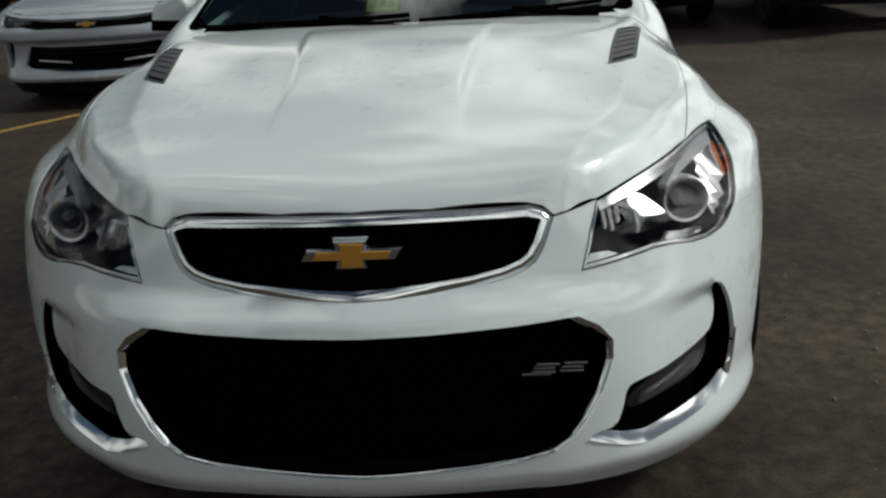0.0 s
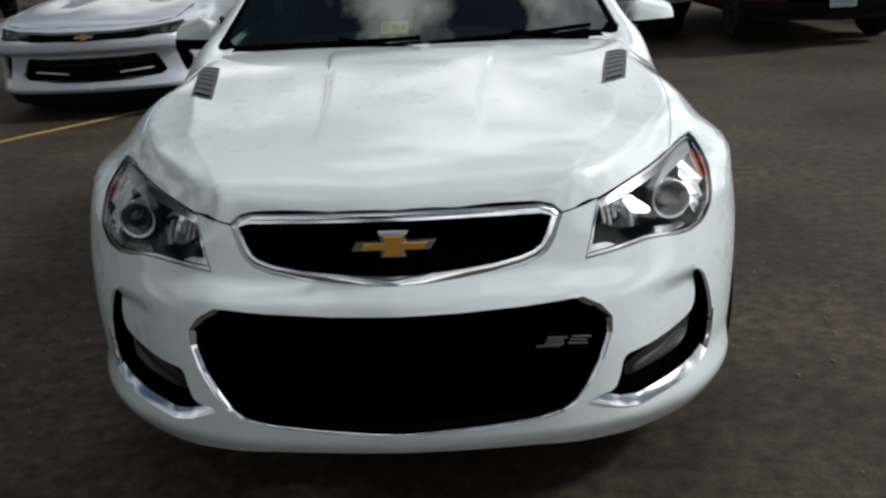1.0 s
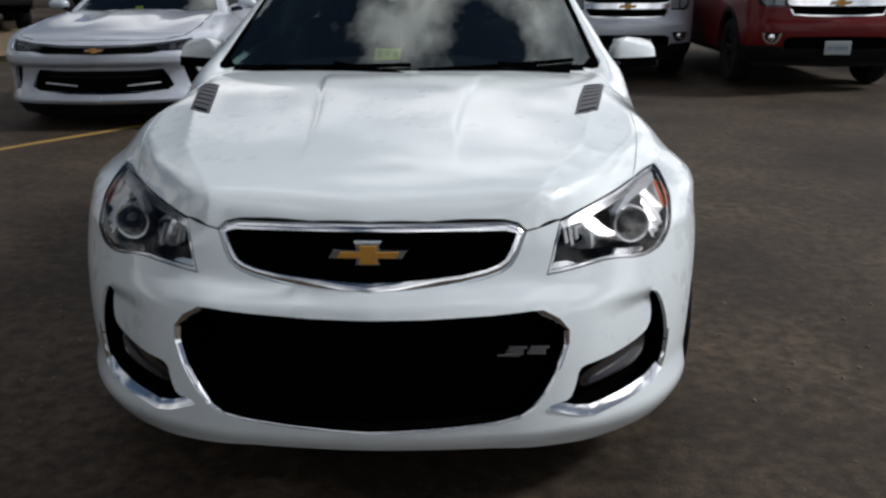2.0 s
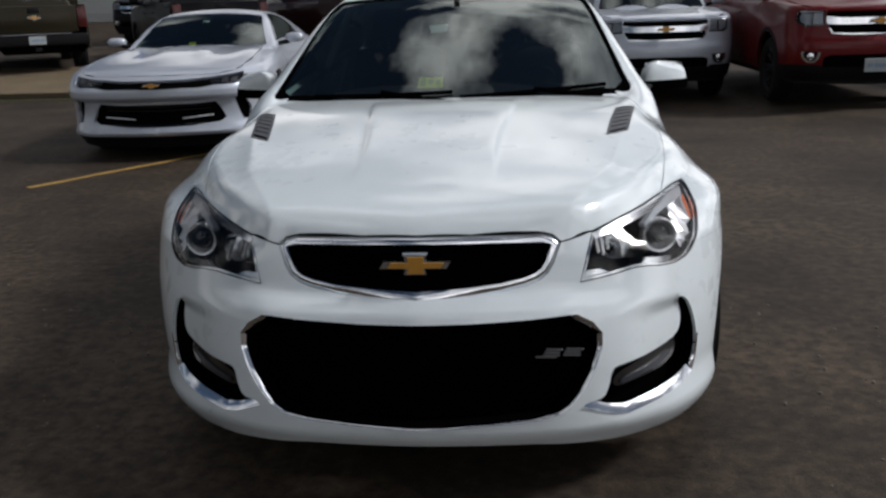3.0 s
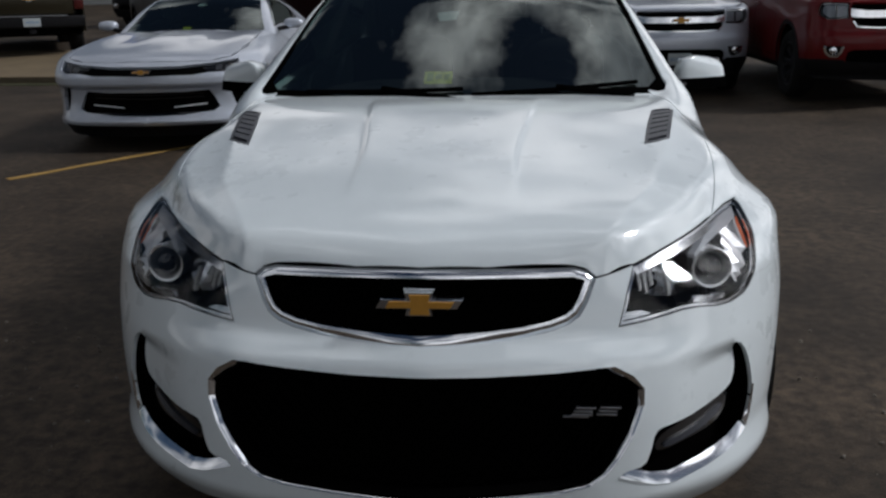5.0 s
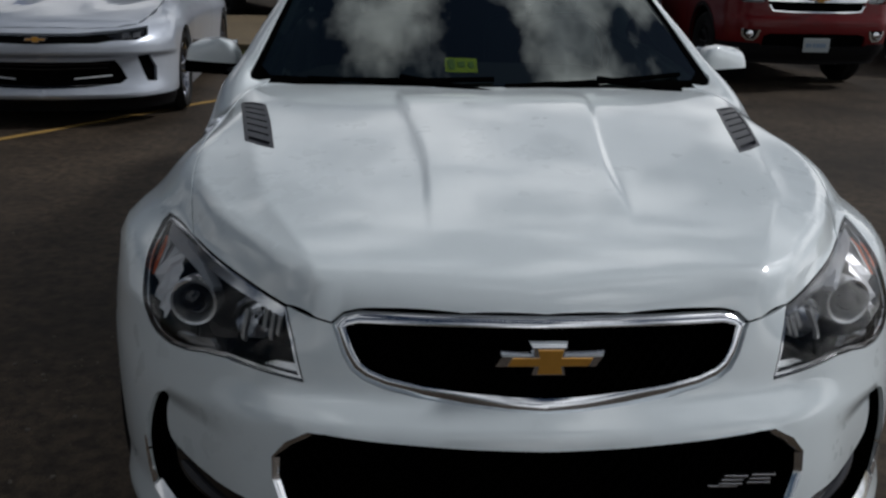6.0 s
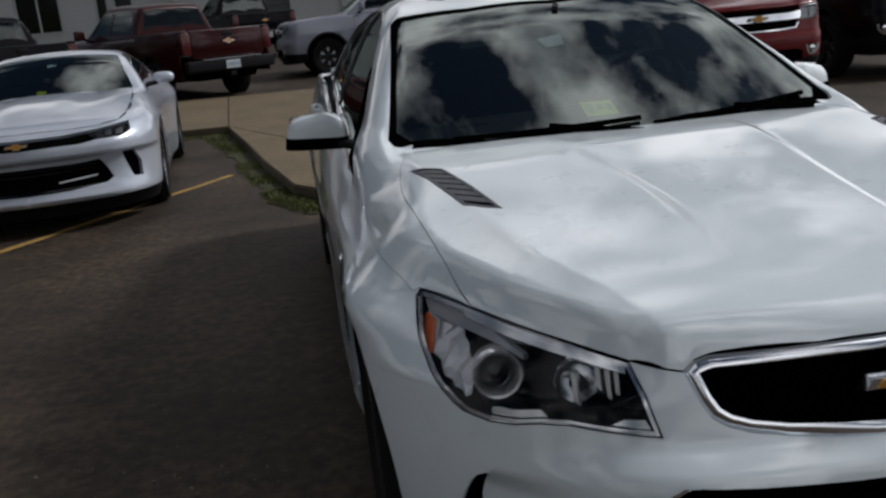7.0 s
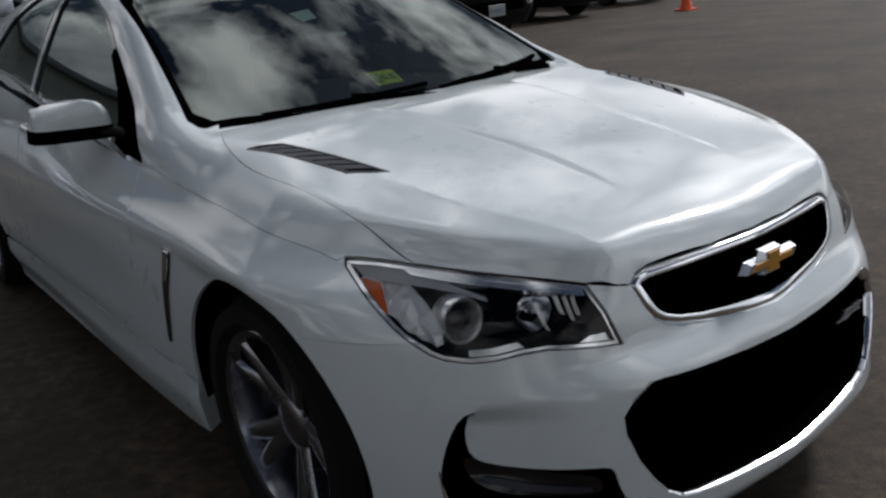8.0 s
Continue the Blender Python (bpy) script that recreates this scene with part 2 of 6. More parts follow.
class Shell:
    """A vehicle's skin as the zero of a distance function, laid out along the ring s (round the sides) and z."""

    def __init__(self, d, centre=0.95, rear=4.0, reach=1.6, start=1.6):
        self.d, self.c0, self.c1, self.reach, self.start = d, centre, rear, reach, start

    def ray(self, org, way, lo, hi):
        """The outermost crossing of the skin along rays from inside (lo) to outside (hi)."""
        lo, hi = np.full(len(org), float(lo)), np.full(len(org), float(hi))
        for _ in range(34):
            mid = (lo + hi) / 2
            out = self.d(org + way * mid[:, None]) > 0
            hi, lo = np.where(out, mid, hi), np.where(out, lo, mid)
        return org + way * lo[:, None]

    def ring(self, sz):
        s, z = sz[:, 0], sz[:, 1]
        q = self.c0 * math.pi / 2
        side, a = np.sign(s), np.abs(s)
        th = np.clip(a, 0, q) / self.c0
        back = np.clip(a - q - (self.c1 - self.c0), 0, q) / self.c0
        yo = self.c0 + np.clip(a - q, 0, self.c1 - self.c0)
        wx = side * np.where(back > 0, np.cos(back), np.sin(th))
        wy = np.where(back > 0, np.sin(back), -np.cos(th))
        org = np.stack([0 * s, yo, z], 1)
        return self.ray(org, np.stack([wx, wy, 0 * s], 1), 0.02, self.reach)

    def ring_of(self, p):
        """The ring coordinates of points near the skin."""
        p = np.asarray(p, float)
        q = self.c0 * math.pi / 2
        x, y, z = p.T
        side = np.where(x < 0, -1.0, 1.0)
        a = np.abs(x)
        s = np.where(y < self.c0, np.arctan2(a, self.c0 - y) * self.c0,
                     np.where(y < self.c1, q + y - self.c0, q + self.c1 - self.c0 + np.arctan2(y - self.c1, a) * self.c0))
        return np.stack([side * s, z], 1)

    def plan(self, xy):
        org = np.stack([xy[:, 0], xy[:, 1], np.full(len(xy), 0.3)], 1)
        return self.ray(org, np.tile((0.0, 0, 1), (len(xy), 1)), 0, 1.9)

    def front(self, xz):
        org = np.stack([xz[:, 0], np.full(len(xz), self.start), xz[:, 1]], 1)
        return self.ray(org, np.tile((0.0, -1, 0), (len(xz), 1)), 0, 2.2)

    def flank(self, yz, side):
        org = np.stack([np.zeros(len(yz)), yz[:, 0], yz[:, 1]], 1)
        return self.ray(org, np.tile((float(side), 0, 0), (len(yz), 1)), 0, self.reach)

    def normal(self, p, e=0.004):
        g = np.stack([self.d(p + e * v) - self.d(p - e * v) for v in np.eye(3)], 1)
        return g / (np.linalg.norm(g, axis=1)[:, None] + 1e-9)

# ---------------------------------------------------------------- mesh tools
def link_mesh(name, me, mat, parent=None, label=""):
    if mat:
        me.materials.append(mat)
    ob = new(name, me)
    ob.parent = parent
    if label:
        ob["label"] = label
    return ob


def part(name, bm, mat, parent=None, label="", smooth=True):
    """One bmesh becomes one mesh object under a thing or under a part."""
    me = bpy.data.meshes.new(name)
    bmesh.ops.recalc_face_normals(bm, faces=bm.faces)
    bm.to_mesh(me)
    bm.free()
    if smooth:
        me.shade_smooth()
        me.set_sharp_from_angle(angle=radians(35))
    return link_mesh(name, me, mat, parent, label)


def thing(name, m, label, category, group="", kind=""):
    ob = new(name)
    ob.matrix_world = m
    return tagged(ob, label, category, group, kind)


def resample(pts, h, closed=True):
    pts = [np.array(p, float) for p in pts]
    if closed:
        pts = pts + [pts[0]]
    out = []
    for a, b in zip(pts, pts[1:]):
        n = max(1, int(round(np.linalg.norm(b - a) / h)))
        out += [a + (b - a) * k / n for k in range(n)]
    if not closed:
        out.append(pts[-1])
    return np.array(out)


def rounded(pts, passes=2, closed=True):
    """Cut the corners of an outline so that it bends softly."""
    pts = [np.array(p, float) for p in pts]
    for _ in range(passes):
        out = []
        n = len(pts)
        for i in range(n if closed else n - 1):
            a, b = pts[i], pts[(i + 1) % n]
            out += [a * 0.75 + b * 0.25, a * 0.25 + b * 0.75]
        pts = out if closed else [pts[0]] + out + [pts[-1]]
    return np.array(pts)


def spline(pts, n=8, closed=False):
    """A smooth line through the points."""
    p = [np.array(q, float) for q in pts]
    N = len(p)
    out = []
    for i in range(N if closed else N - 1):
        a, b, c, d = (p[k % N] if closed else p[min(max(k, 0), N - 1)] for k in (i - 1, i, i + 1, i + 2))
        for k in range(n):
            t = k / n
            out.append(0.5 * (2 * b + (c - a) * t + (2 * a - 5 * b + 4 * c - d) * t * t + (3 * b - a - 3 * c + d) * t ** 3))
    if not closed:
        out.append(p[-1])
    return np.array(out)


def inset(poly, w):
    """Move a closed outline inwards by w."""
    p = np.array(poly, float)
    nx, pv = np.roll(p, -1, 0), np.roll(p, 1, 0)
    area = np.sum(p[:, 0] * nx[:, 1] - nx[:, 0] * p[:, 1])
    t1, t2 = p - pv, nx - p
    t1 /= np.linalg.norm(t1, axis=1)[:, None] + 1e-9
    t2 /= np.linalg.norm(t2, axis=1)[:, None] + 1e-9
    n = np.stack([-(t1[:, 1] + t2[:, 1]), t1[:, 0] + t2[:, 0]], 1)
    n /= np.maximum(np.sum(n * n, 1), 0.8)[:, None] / 2
    return p + n * w * np.sign(area)


def inside(pts, poly):
    x, y = pts[:, 0], pts[:, 1]
    c = np.zeros(len(pts), bool)
    j = len(poly) - 1
    for i in range(len(poly)):
        xi, yi, xj, yj = *poly[i], *poly[j]
        c ^= ((yi > y) != (yj > y)) & (x < (xj - xi) * (y - yi) / (yj - yi + 1e-12) + xi)
        j = i
    return c


def near_line(pts, loop, r):
    """Which points lie within r of the points of a loop."""
    out = np.zeros(len(pts), bool)
    for k in range(0, len(loop), 200):
        d = np.min(np.sum((pts[:, None] - loop[None, k:k + 200]) ** 2, 2), 1)
        out |= d < r * r
    return out


def panel(name, shell, chart, outline, mat, parent, holes=(), h=0.03, gap=0.0, depth=0.015, off=0.0, label="", edge=0.012, lines=()):
    """A piece of the shell's skin, cut along an outline and bent over at its edges."""
    loops = [resample(inset(outline, gap) if gap else outline, edge)] + [resample(inset(q, -gap) if gap else q, edge) for q in holes]
    lo, hi = loops[0].min(0), loops[0].max(0)
    gx, gy = np.meshgrid(np.arange(lo[0] + h / 2, hi[0], h), np.arange(lo[1] + h / 2, hi[1], h))
    gx = gx + h / 2 * (np.arange(gx.shape[0])[:, None] % 2)
    g = np.stack([gx.ravel(), gy.ravel()], 1)
    g = g[inside(g, loops[0])]
    for q in loops[1:]:
        g = g[~inside(g, q)]
    if len(g):
        g = g[~near_line(g, np.concatenate(loops), max(h * 0.55, edge * 0.7))]
    lines = [resample(q, edge, False) for q in lines]
    if len(lines) and len(g):
        g = g[~near_line(g, np.concatenate(lines), max(h * 0.5, edge * 0.6))]
    flat = np.concatenate(loops + lines + [g])
    edges, at = [], 0
    for q in loops:
        n = len(q)
        edges += [(at + i, at + (i + 1) % n) for i in range(n)]
        at += n
    for q in lines:
        edges += [(at + i, at + i + 1) for i in range(len(q) - 1)]
        at += len(q)
    v2, _, f2, _, _, _ = geometry.delaunay_2d_cdt([Vector(p) for p in flat], edges, [], 0, 1e-7)
    v2 = np.array([tuple(v) for v in v2])
    f2 = np.array([f for f in f2 if len(f) == 3])
    mid = v2[f2].mean(1)
    keep = inside(mid, loops[0])
    for q in loops[1:]:
        keep &= ~inside(mid, q)
    f2 = f2[keep]
    used, inv = np.unique(f2.ravel(), return_inverse=True)
    v2, f2 = v2[used], inv.reshape(-1, 3)
    p3 = chart(v2)
    nr = shell.normal(p3)
    p3 = p3 + nr * off
    # wind the faces outwards
    a, b, c = p3[f2[:, 0]], p3[f2[:, 1]], p3[f2[:, 2]]
    flip = np.sum(np.cross(b - a, c - a) * nr[f2].mean(1), 1) < 0
    f2[flip] = f2[flip][:, ::-1]
    verts, faces = [tuple(v) for v in p3], [tuple(int(i) for i in f) for f in f2]
    lnorm = [tuple(nr[i]) for f in faces for i in f]
    if depth:
        once = {}
        for f in faces:
            for i in range(3):
                e = (f[i], f[(i + 1) % 3])
                k = (min(e), max(e))
                once[k] = None if k in once else e
        for e in once.values():
            if e is None:
                continue
            i, j = e
            k = len(verts)
            pi, pj = Vector(verts[i]), Vector(verts[j])
            qi, qj = pi - Vector(nr[i]) * depth, pj - Vector(nr[j]) * depth
            verts += [tuple(pi), tuple(pj), tuple(qj), tuple(qi)]
            faces.append((k + 1, k, k + 3, k + 2))
            fn = (pi - pj).cross(qi - pi).normalized()
            lnorm += [tuple(fn)] * 4
    me = bpy.data.meshes.new(name)
    me.from_pydata(verts, [], faces)
    me.shade_smooth()
    me.normals_split_custom_set(lnorm)
    return link_mesh(name, me, mat, parent, label)


def tube(pts, r, n=8, close=False, flat=1.0):
    """A bmesh pipe of radius r along points; flat squeezes it across."""
    bm = bmesh.new()
    pts = [Vector(p) for p in pts]
    rings = []
    N = len(pts)
    for i, p in enumerate(pts):
        t = (pts[(i + 1) % N] - pts[i - 1]) if close else (pts[min(i + 1, N - 1)] - pts[max(i - 1, 0)])
        t.normalize()
        u = t.cross(Vector((0, 0, 1)) if abs(t.z) < 0.9 else Vector((0, 1, 0))).normalized()
        w = u.cross(t)
        rr = r[i] if isinstance(r, (list, tuple)) else r
        rings.append([bm.verts.new(p + u * math.cos(a) * rr + w * math.sin(a) * rr * flat) for a in [2 * math.pi * k / n for k in range(n)]])
    for i in range(N if close else N - 1):
        a, b = rings[i], rings[(i + 1) % N]
        for k in range(n):
            bm.faces.new((a[k], a[(k + 1) % n], b[(k + 1) % n], b[k]))
    if not close:
        bm.faces.new(rings[0]), bm.faces.new(rings[-1])
    return bm


def slab(x0, x1, y0, y1, z0, z1, bevel=0.0, seg=2, bm=None):
    """A block with rounded edges."""
    b2 = bmesh.new()
    bmesh.ops.create_cube(b2, size=1)
    for v in b2.verts:
        v.co = Vector((x0 + (v.co.x + 0.5) * (x1 - x0), y0 + (v.co.y + 0.5) * (y1 - y0), z0 + (v.co.z + 0.5) * (z1 - z0)))
    if bevel:
        bmesh.ops.bevel(b2, geom=b2.edges[:], offset=bevel, segments=seg, affect="EDGES", profile=0.5)
    if bm is None:
        return b2
    me = bpy.data.meshes.new("tmp")
    b2.to_mesh(me)
    b2.free()
    bm.from_mesh(me)
    bpy.data.meshes.remove(me)
    return bm


def lathe(profile, n=40, axis="x"):
    """Turn a profile of (along, radius) round an axis."""
    bm = bmesh.new()
    rings = []
    for a, r in profile:
        ring = []
        for k in range(n):
            t = 2 * math.pi * k / n
            c, s = r * math.cos(t), r * math.sin(t)
            ring.append(bm.verts.new((a, c, s) if axis == "x" else (c, a, s) if axis == "y" else (c, s, a)))
        rings.append(ring)
    for p, q in zip(rings, rings[1:]):
        for k in range(n):
            bm.faces.new((p[k], p[(k + 1) % n], q[(k + 1) % n], q[k]))
    return bm


def egg(cx, cy, cz, rx, ry, rz, e=0.6, n=24, m=14, lo=-1.0, hi=1.0):
    """A rounded block (superellipsoid), cut between two heights."""
    bm = bmesh.new()
    def pw(v):
        return math.copysign(abs(v) ** e, v)
    rings = []
    for j in range(m + 1):
        ph = -math.pi / 2 + math.pi * j / m
        h = min(max(pw(math.sin(ph)), lo), hi)
        k = pw(math.cos(ph))
        rings.append([bm.verts.new((cx + rx * k * pw(math.cos(2 * math.pi * i / n)), cy + ry * k * pw(math.sin(2 * math.pi * i / n)), cz + rz * h)) for i in range(n)])
    for p, q in zip(rings, rings[1:]):
        for i in range(n):
            bm.faces.new((p[i], p[(i + 1) % n], q[(i + 1) % n], q[i]))
    bmesh.ops.remove_doubles(bm, verts=bm.verts, dist=1e-5)
    return bm


def bowtie(cx, y, cz, w, h, thick, shrink=0.0, slope=0.0):
    """A plain cross-shaped badge, slanted at its ends; slope narrows its front face so that the edges lean back."""
    bm = bmesh.new()
    k = w / 2
    pts = [(-1, -0.22), (-0.84, 0.22), (-0.30, 0.22), (-0.34, 0.5), (0.34, 0.5), (0.30, 0.22), (1, 0.22), (0.84, -0.22), (0.30, -0.22), (0.34, -0.5), (-0.34, -0.5), (-0.30, -0.22)]
    pts = inset(np.array([(px * k, pz * h) for px, pz in pts]), shrink)
    a = [bm.verts.new((cx + px, y, cz + pz)) for px, pz in (inset(pts, slope) if slope else pts)]
    b = [bm.verts.new((cx + px, y + thick, cz + pz)) for px, pz in pts]
    for q in (a, b):
        for ids in ((0, 1, 2, 11), (2, 3, 4, 5), (11, 2, 5, 8), (5, 6, 7, 8), (8, 9, 10, 11)):
            bm.faces.new([q[i] for i in ids])
    for i in range(len(a)):
        bm.faces.new((a[i], a[(i + 1) % len(a)], b[(i + 1) % len(a)], b[i]))
    return bm


def wheel(parent, x, y, z, r, width, side, rim_r, spokes=5, name="wheel", rim_mat=None):
    """A road wheel with tyre, rim and spokes; side is the way its face looks along x."""
    w = width / 2
    hub = new(name)
    hub.parent = parent
    hub.matrix_local = pose(x, y, z, 0, 0, 0 if side > 0 else 180)
    k = r - rim_r
    part("tyre", lathe([(-w * 0.8, rim_r), (-w, rim_r + 0.3 * k), (-w * 0.97, r - 0.25 * k), (-w * 0.8, r - 0.02), (-w * 0.55, r), (-w * 0.5, r - 0.006), (-w * 0.46, r), (-0.012, r), (-0.006, r - 0.008), (0.006, r - 0.008),
                        (0.012, r), (w * 0.46, r), (w * 0.5, r - 0.006), (w * 0.55, r), (w * 0.8, r - 0.02), (w * 0.97, r - 0.25 * k), (w, rim_r + 0.3 * k), (w * 0.8, rim_r)], 56), RUBBER, hub)
    rim = part("rim", lathe([(w * 0.80, rim_r + 0.012), (w * 0.86, rim_r + 0.004), (w * 0.82, rim_r - 0.012), (w * 0.55, rim_r - 0.02), (-w * 0.6, rim_r - 0.035), (-w * 0.62, 0.05)], 56), rim_mat or RIM, hub)
    for i in range(spokes):
        for dv in (-1, 1):
            a0, a1 = 2 * math.pi * i / spokes + dv * 0.10, 2 * math.pi * i / spokes + dv * 0.20
            bm = bmesh.new()
            rows = []
            for t in (0, 0.33, 0.66, 1.0):
                rr, aa = 0.05 + (rim_r - 0.062) * t, a0 + (a1 - a0) * t
                wd, xo = 0.030 - 0.010 * t, w * (0.42 + 0.30 * t)
                c, s = math.cos(aa), math.sin(aa)
                rows.append([bm.verts.new((xx, rr * c - tt * s, rr * s + tt * c)) for xx, tt in ((xo - 0.05, -wd), (xo - 0.008, -wd), (xo, -wd * 0.5), (xo, wd * 0.5), (xo - 0.008, wd), (xo - 0.05, wd))])
            for p, q in zip(rows, rows[1:]):
                for j in range(6):
                    bm.faces.new((p[j], p[(j + 1) % 6], q[(j + 1) % 6], q[j]))
            bm.faces.new(rows[0]), bm.faces.new(rows[-1])
            part("spoke", bm, rim_mat or RIM, rim)
    part("hub_cap", lathe([(w * 0.1, 0.075), (w * 0.42, 0.07), (w * 0.50, 0.055), (w * 0.52, 0.03), (w * 0.53, 0.001)], 24), rim_mat or RIM, rim)
    part("brake_disc", lathe([(-w * 0.3, 0.06), (-w * 0.3, rim_r * 0.74), (-w * 0.2, rim_r * 0.74), (-w * 0.2, 0.06)], 40), SATIN, hub)
    return hub


def bars(name, x0, x1, z0, z1, y, rows, cols, mat, parent, t=0.004):
    """Rows of little raised bars that stand for small print that cannot be read."""
    bm = bmesh.new()
    dz = (z1 - z0) / rows
    rnd = random.Random(rows * 31 + cols)
    for r in range(rows):
        x = x0
        while x < x1 - 0.2 * (x1 - x0) / cols:
            w = (x1 - x0) / cols * rnd.uniform(0.45, 0.85)
            slab(x, min(x + w, x1), y - t, y, z0 + dz * (r + 0.2), z0 + dz * (r + 0.8), 0, 1, bm)
            x += (x1 - x0) / cols
    return part(name, bm, mat, parent, smooth=False)

# ---------------------------------------------------------------- white sedan: skin
NOSE = curve([(0.14, 0.00), (0.19, -0.04), (0.25, -0.075), (0.40, -0.07), (0.53, -0.05), (0.60, -0.028), (0.685, -0.002), (0.745, 0.02), (0.90, 0.05)])
CROWN = smooth_curve([(-0.2, 0.66), (0.0, 0.768), (0.08, 0.808), (0.16, 0.839), (0.28, 0.870), (0.62, 0.93), (0.96, 0.97), (1.25, 0.985), (1.6, 0.995), (3.4, 1.09), (4.3, 1.10), (5.0, 1.06)])
FLANK = curve([(0.10, 0.83), (0.16, 0.85), (0.20, 0.862), (0.30, 0.885), (0.34, 0.893), (0.55, 0.900), (0.70, 0.888), (0.80, 0.862), (0.90, 0.828), (1.0, 0.785), (1.1, 0.73)])
RIM_X = curve([(0.25, 0.745), (0.303, 0.748), (0.368, 0.760), (0.42, 0.759), (0.478, 0.745), (0.526, 0.722), (0.56, 0.70)])
WHEEL_Y, REAR_Y, HUB_Z, ARCH_R = 0.73, 3.645, 0.335, 0.385


def sedan_d(p, sunk=1.0):
    x, y, z = np.abs(p[:, 0]), p[:, 1], p[:, 2]
    front = NOSE(z) + 0.04 * (np.hypot(x, 0.02) - 0.02) + 0.215 * x * x - y
    # the bumper bar stands out below a ledge under grille and lamps
    ledge = 0.605 - 0.10 * np.maximum(x - 0.42, 0)
    front = front - (0.027 + 0.055 * x * x) * (1 - step(z, ledge - 0.045, ledge + 0.012)) * (1 - step(x, 0.34, 0.64))
    # hollow beside each fog lamp, deepest at its outer end
    hollow = step(x, 0.53, 0.70) * (1 - step(x - RIM_X(z), -0.026, -0.009)) * step(z, 0.33, 0.40) * (1 - step(z, 0.505, 0.545))
    front = front + 0.034 * sunk * hollow
    # the shoulder of the side rises towards the tail
    lift = 0.09 * step(y, 1.0, 3.6)
    flare = 0.020 * (bump(y, WHEEL_Y - 0.02, 0.34) + bump(y, REAR_Y, 0.45)) * step(z, 0.12, 0.3) * (1 - step(z, 0.68, 0.84))
    waist = -0.012 * step(y, 1.1, 1.9) * (1 - step(y, 3.0, 3.4)) * bump(z, 0.50, 0.14)
    # a shoulder over the front wheel, drawn in above and below it
    haunch = bump(y, 0.66, 0.30) * (0.014 * step(z, 0.66, 0.745) * (1 - step(z, 0.745, 0.82)) - 0.008 * step(z, 0.79, 0.85))
    haunch = haunch - 0.018 * (1 - step(z, 0.68, 0.76)) * (1 - step(y, 0.8, 1.9)) - 0.025 * step(z, 0.72, 0.80) * (1 - step(y, 1.0, 2.2)) - 0.026 * step(z, 0.74, 0.92) * (1 - step(y, 1.2, 2.4))
    side = x - FLANK(z - lift) - flare - waist - haunch + 0.03 * step(0.5 - y, 0, 0.6) + 0.05 * step(y, 4.0, 4.9)
    # the sill stands proud below the doors
    side = side - 0.024 * (1 - step(z, 0.27, 0.335)) * step(y, 1.08, 1.2) * (1 - step(y, 3.2, 3.35))
    tail = y - 4.86 + 0.10 * x * x + 0.25 * np.abs(z - 0.72)
    top = z - CROWN(y) + 0.045 * x * x
    # flat raised middle of the bonnet between two creases
    mid = 0.19 + 0.06 * step(y, 0.4, 1.1)
    top = top - 0.007 * (1 - step(x, mid - 0.004, mid + 0.022)) * step(y, 0.15, 0.5) * (1 - step(y, 0.95, 1.13))
    # the lower corners of the bumper stand out wider and squarer
    low = 1 - step(z, 0.19, 0.33)
    side = side - 0.022 * low * (1 - step(y, 0.32, 0.55))
    rim = np.minimum(0.735 + 0.26 * np.maximum(x - 0.44, 0), 0.800)
    back = (np.sqrt(np.maximum(np.minimum(z, rim) - 0.665, 0) ** 2 + 0.0004) - 0.02) * (0.9 + 0.45 * step(x, 0.56, 0.72)) + 0.3 * np.maximum(z - rim, 0)
    front = front + back * step(x, 0.38, 0.60)
    body = smax(smax(front, side, 0.40 - 0.07 * low), tail, 0.25)
    # the lamps lean back under the bonnet's edge
    soft = 0.045 - 0.019 * step(x, 0.28, 0.42) + 0.10 * step(y, 0.45, 1.0) * step(x, 0.3, 0.75) * (1 - step(y, 1.0, 1.4))
    # the bonnet falls away outside a fold that runs from the vent to the grille's corner
    fold = 0.40 + 0.50 * (y - 0.10) - 0.28 * np.maximum(y - 0.35, 0)
    out = x - fold
    out = np.sqrt(np.maximum(out, 0) ** 2 + 0.00004) - 0.0063
    near = 1 - step(y, 0.40, 0.85)
    top = top + ((0.0105 + 0.003 * near) * (1 - np.exp(-out / 0.06)) + (0.028 + 0.05 * near) * out) * (1 - step(y, 0.80, 1.25))
    body = smax(body, top, soft)
    return np.maximum(body, 0.10 - z)


SEDAN = Shell(sedan_d)
SMOOTH = Shell(lambda p: sedan_d(p, 0.0))


class Inner(Shell):
    """The same skin, with depths taken nearly level, for what lies inside the lamps."""
    def normal(self, p, e=0.004):
        n = Shell.normal(self, p, e) * (1, 1, 0.25)
        return n / np.linalg.norm(n, axis=1)[:, None]


LAMP = Inner(sedan_d)


def gh_d(p):
    """Roof, pillars and windows."""
    x, y, z = np.abs(p[:, 0]), p[:, 1], p[:, 2]
    front = 1.15 + 0.30 * x * x + 2.03 * (z - 0.978) + 0.25 * (z - 0.978) ** 2 - y
    dz = z - 0.94 - 0.05 * step(y, 1.6, 3.4)
    side = x - 0.785 + 0.42 * dz + 0.22 * dz * dz + 0.03 * step(y, 3.0, 4.0)
    top = z - 1.452 + 0.16 * x * x + 0.10 * (y - 2.65) ** 2
    tail = y - 4.30 + 1.75 * (z - 1.0) + 0.25 * x * x
    return smax(smax(smax(front / 2.2, side, 0.05), tail / 2.0, 0.10), top, 0.10)


GH = Shell(gh_d, 2.65, 2.7, 1.2, 2.65)


